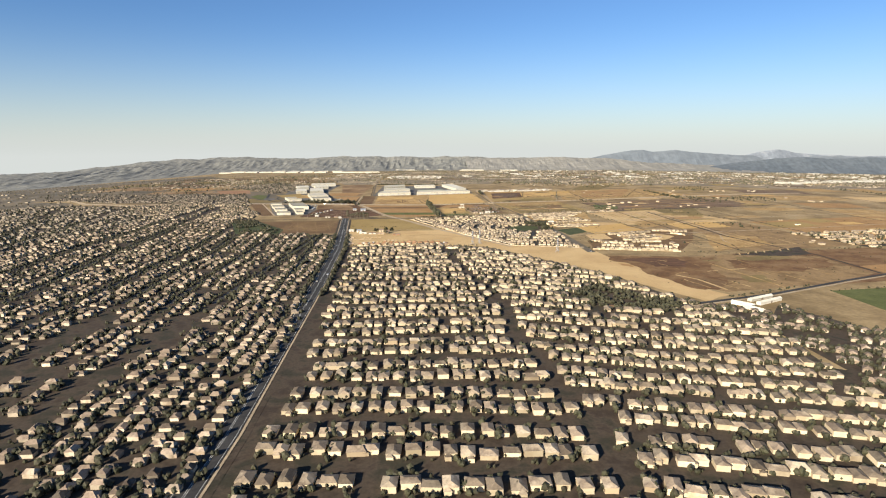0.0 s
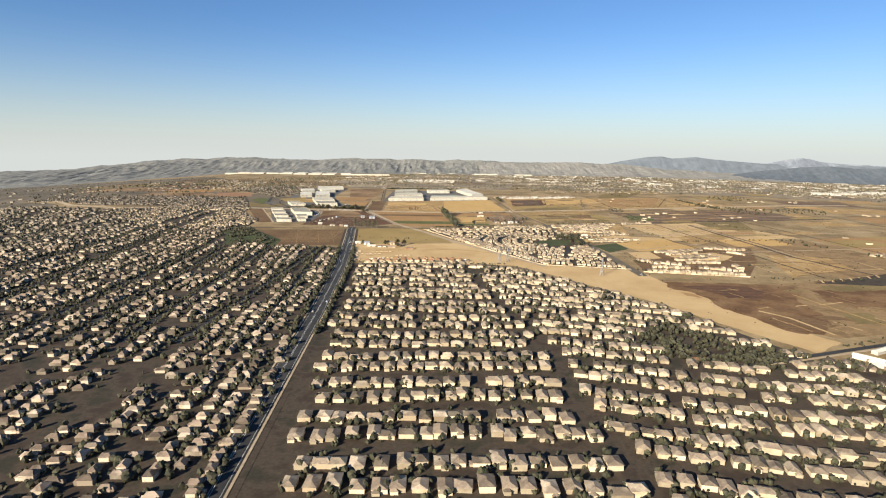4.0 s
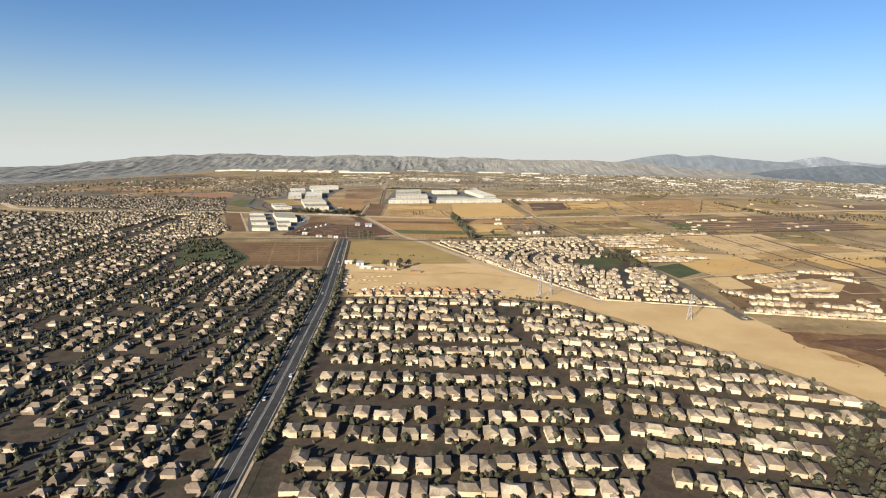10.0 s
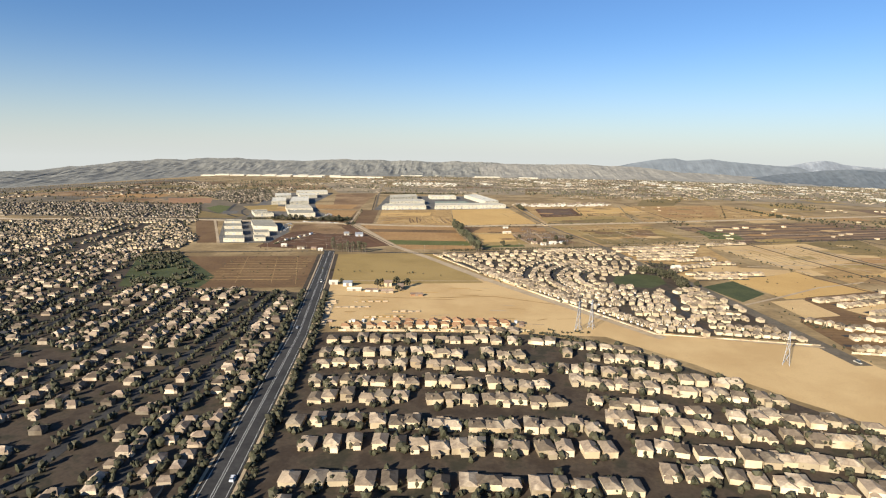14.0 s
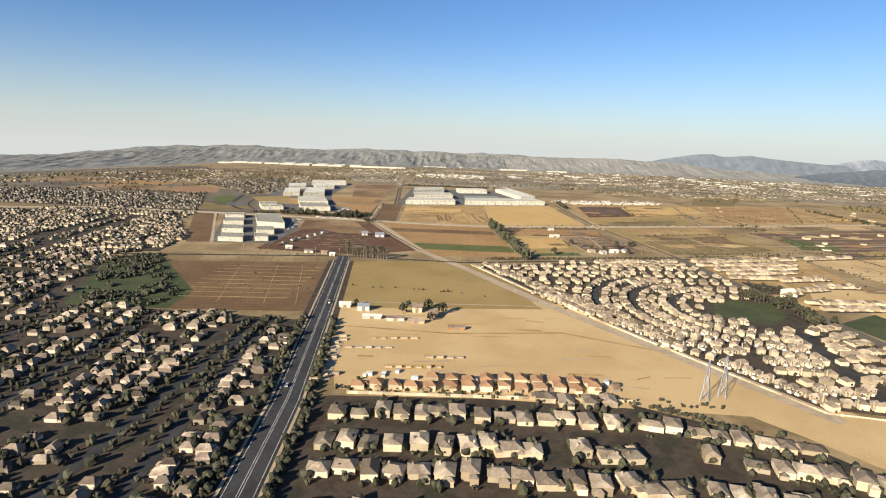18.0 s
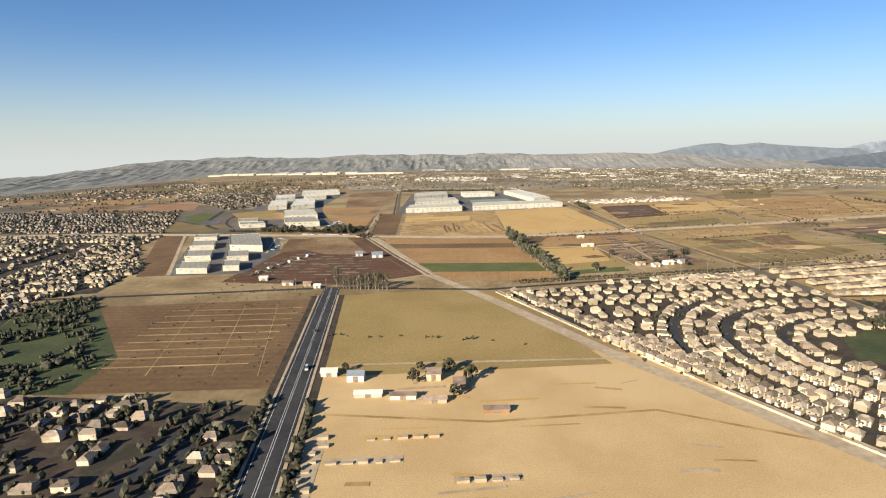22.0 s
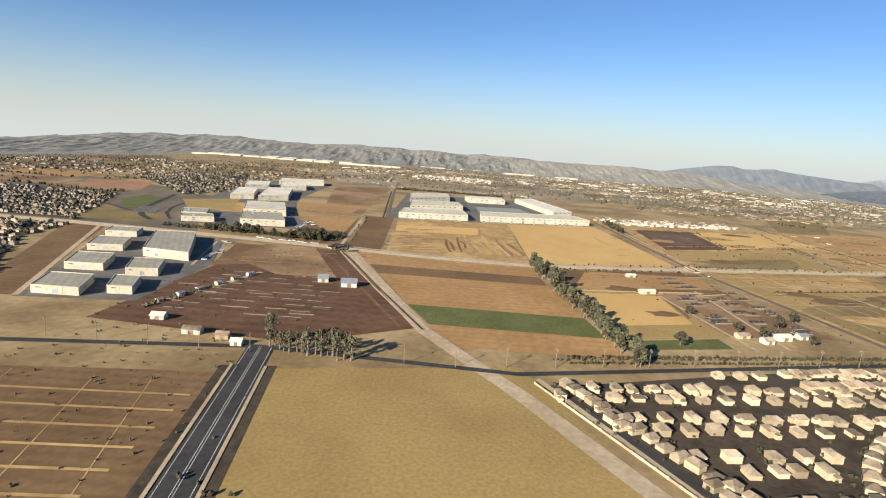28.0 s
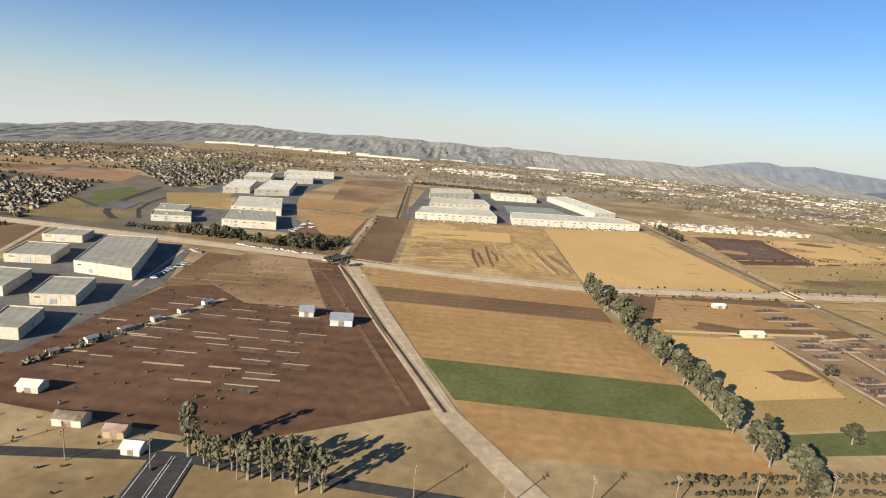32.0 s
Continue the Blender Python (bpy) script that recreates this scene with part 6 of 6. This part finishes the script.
def car(paint, label, long=4.4, tall=1.45):
    e = tagged(new("car"), label, "car", "vehicles")
    b = Build()
    b.box(0, 0, 0.3, 1.8, long, 0.62, 0, 0, 0.95)
    part("body", b.done("body", [paint]), e)
    b = Build()
    b.box(0, -0.2, 0.9, 1.6, long * 0.55, tall - 0.9, 0, 0, 0.8, 1)
    part("cabin", b.done("cabin", ["glass", paint]), e, "glazed cabin")
    b = Build()
    limb(b, (-0.1, 0, 0), (0.1, 0, 0), 0.32, 0.32, 10)
    me = b.done("wheel", ["asphalt"])
    for x in (-0.85, 0.85):
        for y in (-long * 0.32, long * 0.32):
            part("wheel", me, e, "", pose(x, y, 0.32))
    return e


CARS = [car("white", "white car"), car("car", "silver car"), car("white", "white delivery van", 6.0, 2.4), car("door", "dark grey car")]
for c, text in zip(CARS, ("white car on the ground", "silver car on the ground", "white delivery van with tall body", "dark grey car on the ground")):
    tagged(c, text)
stops = [(231, 850, 5, 2), (-156, 665, 6, 0), (-150, 700, 6, 1), (-176, 905, 7, 3), (-191, 1060, 7, 2), (215, 1040, 175, 0), (192, 1215, 175, 2), (140, 1520, 175, 0)]
stops += [(-330 + 5 * k + rng.uniform(-1, 1), 1536 - 0.6 * k + rng.uniform(-2, 2), 80 + rng.uniform(-15, 15), rng.randrange(4)) for k in range(14)]
stops += [(-300 - rng.uniform(0, 12), 1612 + 5 * k, 100, rng.randrange(3)) for k in range(12)]
stops += [(-200 + 6 * k, 1757 + 1.4 * k, 12, rng.randrange(4)) for k in range(15)] + [(-80 + 6 * k, 1785 + 1.7 * k, 12, rng.randrange(4)) for k in range(26)]
stops += [(-336 + rng.uniform(-2, 2), 1420 + 6 * k, 115, rng.randrange(3)) for k in range(8)]
stops += [(108 + 4 * k, 1336 + k, 20, rng.randrange(4)) for k in range(5)]
for n, (x, y, turn, k) in enumerate(stops):
    z = 0.25 if n < 8 else 0.02 if n < 22 else 0.10 if n < 34 else 0.15 if n < 83 else 0.11
    copy_thing(CARS[k], pose(x, y, z, 0, 0, turn))
for n, c in enumerate(CARS):
    c.matrix_basis = pose(-352 + 3 * n, 1502 - 2 * n, 0.15, 0, 0, 100)

# ---------- corral rows, pads and towers ----------
for x0, x1, y in ((-300, -284, 1330), (-268, -250, 1302), (-262, -246, 1335), (-240, -226, 1305), (-318, -304, 1345), (-310, -296, 1305), (-292, -276, 1356), (-250, -232, 1290), (-222, -206, 1298), (-300, -286, 1378)):
    ribbon("feed_alley", [(x0, y), (x1, y + 1)], 1.5, "dirt_road", 0.2, "pale feed alley strip across the corral", "track")
ribbon("service_track", [(-312, 1290), (-290, 1345), (-275, 1395)], 4, "dirt_road", 0.19, "dirt lane through the corral")
ribbon("service_track", [(-335, 1400), (-358, 1500)], 2.2, "dirt_road", 0.19, "pale bank beside the warehouse yard")
ribbon("service_track", [(-262, 1512), (-228, 1455), (-150, 1290)], 2.5, "brown", 0.26, "ruts beside the dirt road")
PADS = [(-163, 950, 15, 74), (-142, 966, 32, 5), (-110, 938, 36, 7), (-128, 985, 34, 4), (-92, 955, 26, 5)]
for x, y, w, d in PADS:
    sheet("building_pad", [(x - w / 2, y - d / 2), (x + w / 2, y - d / 2 + 0.1 * w), (x + w / 2 - 0.08 * d, y + d / 2 + 0.1 * w), (x - w / 2 - 0.08 * d, y + d / 2)], "dirt_road" if w < 33 else "tan", 0.14, "graded pale building pad", "ground")
    b = Build()
    for k in range(max(2, int(max(w, d) / 6))):
        u = (k + 0.5) / max(2, int(max(w, d) / 6)) - 0.5
        b.box(x + (u * w if w > d else rng.uniform(-3, 3)), y + (u * w * 0.1 if w > d else u * d), 0.1, rng.uniform(2, 5), rng.uniform(1, 2.4), rng.uniform(0.5, 1.6), 0.1, 0)
    tagged(new("foundation_wall", b.done("foundation_wall", ["dirt_road"])), "low rough walls of a house being built", "wall", "foundations")
ribbon("service_track", [(-178, 1060), (-164, 1066), (-100, 1070), (-10, 1076)], 2.5, "dirt_road", 0.3, "pale track along the stubble field")
ribbon("service_track", [(-168, 1006), (-90, 1000), (-10, 1012), (60, 980)], 2.0, "straw", 0.21, "worn track across the building land")
for k in range(26):
    x, y = rng.uniform(-160, 40), rng.uniform(925, 1060)
    ribbon("field_track", [(x, y), (x + rng.uniform(8, 30), y + rng.uniform(-3, 5))], rng.uniform(0.8, 2.5), rng.choice(("straw", "tan", "dirt_road")), 0.2 + 0.001 * k, "rut across the building land", "track")
clay_lots = [(x + rng.uniform(-1, 1), 908 + (x + 140) * 0.08 + row * 9 + rng.uniform(-1, 1), rng.uniform(-0.1, 0.1)) for row in range(2) for x in range(-98 if row else -138, -4, 10)]
houses("house_rows", clay_lots, "new houses with orange clay roofs being finished", (7.5, 6.5), 3.6, "stucco", "clay")
greenery("garden_trees", among(clay_lots, 0.8, 4, 5), "dark shrubs behind the new houses", 0.8, 1.8)
for n in range(22):
    x, y = rng.uniform(-160, 20), rng.uniform(912, 930)
    b = Build()
    b.box(x, y, 0.05, rng.uniform(2, 6), rng.uniform(2, 3), rng.uniform(1.2, 2.6), rng.uniform(-0.2, 0.2), 0)
    tagged(new("site_container", b.done("site_container", [rng.choice(("white", "rust", "band"))])), "small site container on graded land", "container", "site containers")
greenery("hedge", [(rng.uniform(-150, 60), 906 + rng.uniform(-3, 3)) for _ in range(110)], "dark hedge behind the house rows", 0.7, 1.4)
greenery("hedge", [(18 + 0.68 * k + rng.uniform(-1, 1), 902 - (0.9 * k if k > 60 else 0.35 * k) + rng.uniform(-2, 2)) for k in range(230)], "dark hedge along the sandy strip", 0.7, 1.5)

for n, off in enumerate((0, 9)):
    greenery("hedge", [(x + rng.uniform(-0.5, 0.5), 1262 + off + (x + 4) * 0.2 + rng.uniform(-0.6, 0.6)) for x in range(-50, 176, 2)], "trimmed dark hedge row along the road", 0.7, 1.2)


def wall_run(pts, h):
    b = Build()
    for (x0, y0), (x1, y1) in zip(pts, pts[1:]):
        L = math.hypot(x1 - x0, y1 - y0)
        n = max(1, int(L / 6))
        for k in range(n):
            u = (k + 0.5) / n
            b.box(x0 + (x1 - x0) * u, y0 + (y1 - y0) * u, 0, L / n - 0.4, 0.25, h, math.atan2(y1 - y0, x1 - x0), 0)
            b.box(x0 + (x1 - x0) * (u - 0.5 / n), y0 + (y1 - y0) * (u - 0.5 / n), 0, 0.5, 0.5, h + 0.25, math.atan2(y1 - y0, x1 - x0), 0)
    return tagged(new("garden_wall", b.done("garden_wall", ["stucco"])), "pale block wall round the new houses", "wall", "", "structure")


wall_run([(-74, 1222), (-6, 1095), (46, 1006), (110, 904), (228, 884)], 1.1)
wall_run([(240, 868), (372, 848)], 1.7)
wall_run([(-142, 900), (10, 906)], 1.7)


def pylon(h):
    e = tagged(new("power_pylon"), "grey steel lattice power pylon", "pylon", "power pylons")
    w = h * 0.09
    levels = [(0, w), (h * 0.35, w * 0.62), (h * 0.65, w * 0.36), (h, w * 0.12)]
    for sx, sy in ((-1, -1), (1, -1), (1, 1), (-1, 1)):
        b = Build()
        for (z0, r0), (z1, r1) in zip(levels, levels[1:]):
            limb(b, (sx * r0, sy * r0, z0), (sx * r1, sy * r1, z1), 0.16, 0.14, 4)
        part("leg", b.done("leg", ["door"]), e)
    b = Build()
    for (z0, r0), (z1, r1) in zip(levels, levels[1:]):
        for a in range(4):
            c = [(-1, -1), (1, -1), (1, 1), (-1, 1)]
            p, q = c[a], c[(a + 1) % 4]
            limb(b, (p[0] * r0, p[1] * r0, z0), (q[0] * r1, q[1] * r1, z1), 0.08, 0.08, 4)
            limb(b, (q[0] * r0, q[1] * r0, z0), (p[0] * r1, p[1] * r1, z1), 0.08, 0.08, 4)
    part("bracing", b.done("bracing", ["door"]), e)
    for z in (0.7, 0.82, 0.94):
        b = Build()
        limb(b, (-h * 0.13, 0, h * z), (h * 0.13, 0, h * z), 0.12, 0.12, 4)
        limb(b, (-h * 0.13, 0, h * z), (0, 0, h * (z + 0.05)), 0.07, 0.07, 4)
        limb(b, (h * 0.13, 0, h * z), (0, 0, h * (z + 0.05)), 0.07, 0.07, 4)
        part("crossarm", b.done("crossarm", ["door"]), e)
    return e


PY = pylon(24)
PY.matrix_basis = pose(50, 912, 0, 0, 0, 55)
copy_thing(PY, pose(62, 918, 0, 0, 0, 55))
copy_thing(PY, pose(178, 845, 0, 0, 0, 55))

# ruts that fan out over the graded field
for k in range(22):
    x = -104 + 2.6 * k + rng.uniform(-2, 2)
    ribbon("field_track", [(x - 6, 1640 + rng.uniform(-30, 24)), (x, 1590 + rng.uniform(-10, 10)), (x + 8, 1548 + rng.uniform(-8, 10))], rng.uniform(0.8, 2.2), rng.choice(("sand", "straw", "tan", "dark")), 0.215 + 0.0004 * k, "rough rut in the graded field", "track")
sheet("field", [(-200, 1700), (-90, 1725), (-92, 1665), (-196, 1650)], "tan", 0.15, "smooth tan part of the graded field", "field")
for k in range(7):
    ribbon("field_track", [(-330 + 10 * k, 1425 + 9 * k), (-270 + 6 * k, 1432 + 9 * k)], 1.4, "dark" if k % 2 else "straw", 0.22, "faint rut across the bare field", "track")
for k in range(8):
    ribbon("farm_lane", [(205 + 16 * k, 1345 + 4 * k), (168 + 17 * k, 1540 + 6 * k)], 1.2, "straw" if k % 2 else "dirt_road", 0.16, "fence line track across the pasture", "track")
for k in range(5):
    ribbon("farm_lane", [(150, 1395 + 30 * k), (345, 1432 + 32 * k)], 1.2, "dirt_road" if k % 2 else "brown", 0.17, "fence line track across the pasture", "track")

# brush, fences and edges that break up the fields
greenery("brush", [(-450 + 200 * u + rng.uniform(-2, 2), 1569 - 14 * u + rng.uniform(-7, 7)) for u in (rng.random() for _ in range(260))], "low dark shrubs along the channel", 0.8, 1.9)
greenery("brush", [(rng.uniform(-292, -246), rng.uniform(1556, 1606)) for _ in range(130)], "dark shrubs and young trees beside the channel", 0.8, 2.0)
greenery("brush", [(-312 + 22 * u + rng.uniform(-3, 3), 1288 + 62 * u + rng.uniform(-3, 3)) for u in (rng.random() for _ in range(60))], "grey brush along the corral lane", 0.6, 1.4, "euca")
edge = []
for (x0, y0), (x1, y1), n in (((181, 1313), (345, 1355), 40), ((345, 1325), (380, 1130), 40), ((560, 1380), (640, 1180), 40), ((380, 1545), (420, 1370), 36), ((420, 1370), (900, 1480), 70), ((390, 1118), (630, 1160), 50),
                              ((440, 830), (700, 880), 60), ((318, 590), (440, 640), 40), ((446, 617), (640, 650), 40), ((140, 1560), (330, 1612), 30), ((246, 1708), (364, 1760), 26), ((-205, 1120), (-60, 1100), 20), ((-232, 1518), (-250, 1760), 24), ((232, 880), (430, 835), 40)):
    for _ in range(n):
        u = rng.random()
        edge.append((x0 + (x1 - x0) * u + rng.uniform(-3, 3), y0 + (y1 - y0) * u + rng.uniform(-4, 4)))
greenery("brush", edge, "dark weeds and shrubs along field edges", 0.5, 1.5, "leaf")
greenery("brush", [(rng.uniform(240, 900), rng.uniform(640, 1450)) for _ in range(700)], "scattered low weeds on bare land", 0.3, 1.0, "leaf")
greenery("brush", [(x, y) for x, y in ((rng.uniform(-30, 640), rng.uniform(1330, 1960)) for _ in range(700)) if x > 130 or y < 1500], "scattered low weeds on the pastures", 0.3, 1.0, "leaf")
greenery("brush", [(rng.uniform(-330, -200), rng.uniform(1035, 1500)) for _ in range(450)], "scattered low weeds on fallow land", 0.3, 0.8, "euca")
for k in range(40):
    x, y = rng.uniform(330, 1100), rng.uniform(680, 1900)
    w, d = rng.uniform(30, 110), rng.uniform(20, 70)
    if x < 560 and y < 840:
        continue
    sheet("field", [(x, y), (x + w, y + w * 0.22), (x + w - d * 0.1, y + d + w * 0.22), (x - d * 0.1, y + d)], rng.choice(("sand", "straw", "olive", "ochre", "straw", "tan")), 0.115 + 0.0007 * k, "small patch of bare or fallow land", "field")


banks = [(-40, 1512, 500, 1655), (-40, 1492, 120, 1530), (140, 1552, 520, 1652), (186, 1322, 440, 1392), (178, 1470, 340, 1520), (150, 1690, 330, 1762), (300, 1700, 560, 1790), (420, 1690, 640, 1740), (245, 1700, 268, 1870), (330, 1600, 400, 1960), (560, 1700, 700, 2010)]
for k, (x0, y0, x1, y1) in enumerate(banks):
    run = [(x0 + (x1 - x0) * u / 8, y0 + (y1 - y0) * u / 8 + rng.uniform(-1.5, 1.5)) for u in range(9)]
    ribbon("field_bank", run, rng.uniform(1.6, 3.2), ("dirt_road", "brown", "sand")[k % 3], 0.24 + 0.002 * k, "worn earth bank along a field edge", "track")
greenery("brush", [(x0 + (x1 - x0) * u + rng.uniform(-2, 2), y0 + (y1 - y0) * u + rng.uniform(-2.5, 2.5)) for x0, y0, x1, y1 in banks for u in (rng.random() for _ in range(45))], "dark weeds along the field banks", 0.4, 1.3)
for k in range(90):
    x, y = rng.uniform(-20, 620), rng.uniform(1325, 1960)
    if x < 130 and y > 1505 or (48 < x < 160 and y < 1470):
        continue
    r, n = rng.uniform(4, 16), 9
    turn = rng.uniform(0, 6)
    sheet("bare_patch", [(x + r * 1.8 * math.cos(2 * math.pi * i / n) * rng.uniform(0.6, 1.2), y + r * math.sin(2 * math.pi * i / n) * rng.uniform(0.6, 1.2)) for i in range(n)], rng.choice(("brown", "sand", "pasture", "ochre", "straw")), 0.181 + 0.0002 * k, "uneven worn patch in dry grass", "ground")


# ---------- the valley floor falls away on either side and to the north ----------
HINGES = [(Vector((-1100, 1750, 0)), Vector((-500, 3130, 0)).normalized(), 1, 0.07), (Vector((1000, 1800, 0)), Vector((400, 3080, 0)).normalized(), -1, 0.02), (Vector((0, 2200, 0)), Vector((1, 0, 0)), 1, 0.026)]


def sink(x, y):
    return sum(k * max(0.0, side * (d.x * (y - o.y) - d.y * (x - o.x))) for o, d, side, k in HINGES)


settled = set()
for ob in list(scene.objects):
    if ob.type != "MESH":
        continue
    root = ob
    while root.parent:
        root = root.parent
    at = root.matrix_basis.translation
    if at.length > 1.0:
        if root.name not in settled and sink(at.x, at.y) > 0:
            root.matrix_basis = pose(0, 0, -sink(at.x, at.y)) @ root.matrix_basis
        settled.add(root.name)
        continue
    me = ob.data
    off = ob.matrix_basis.translation
    if me.users > 1 or off.length > 1.0 or not any(sink(v.co.x, v.co.y) > 0 for v in me.vertices):
        continue
    if len(me.polygons) < 400:
        bm = bmesh.new()
        bm.from_mesh(me)
        for o, d, side, k in HINGES:
            bmesh.ops.bisect_plane(bm, geom=bm.verts[:] + bm.edges[:] + bm.faces[:], plane_co=o, plane_no=(d.y, -d.x, 0))
        bm.to_mesh(me)
        bm.free()
    for v in me.vertices:
        v.co.z -= sink(v.co.x, v.co.y)
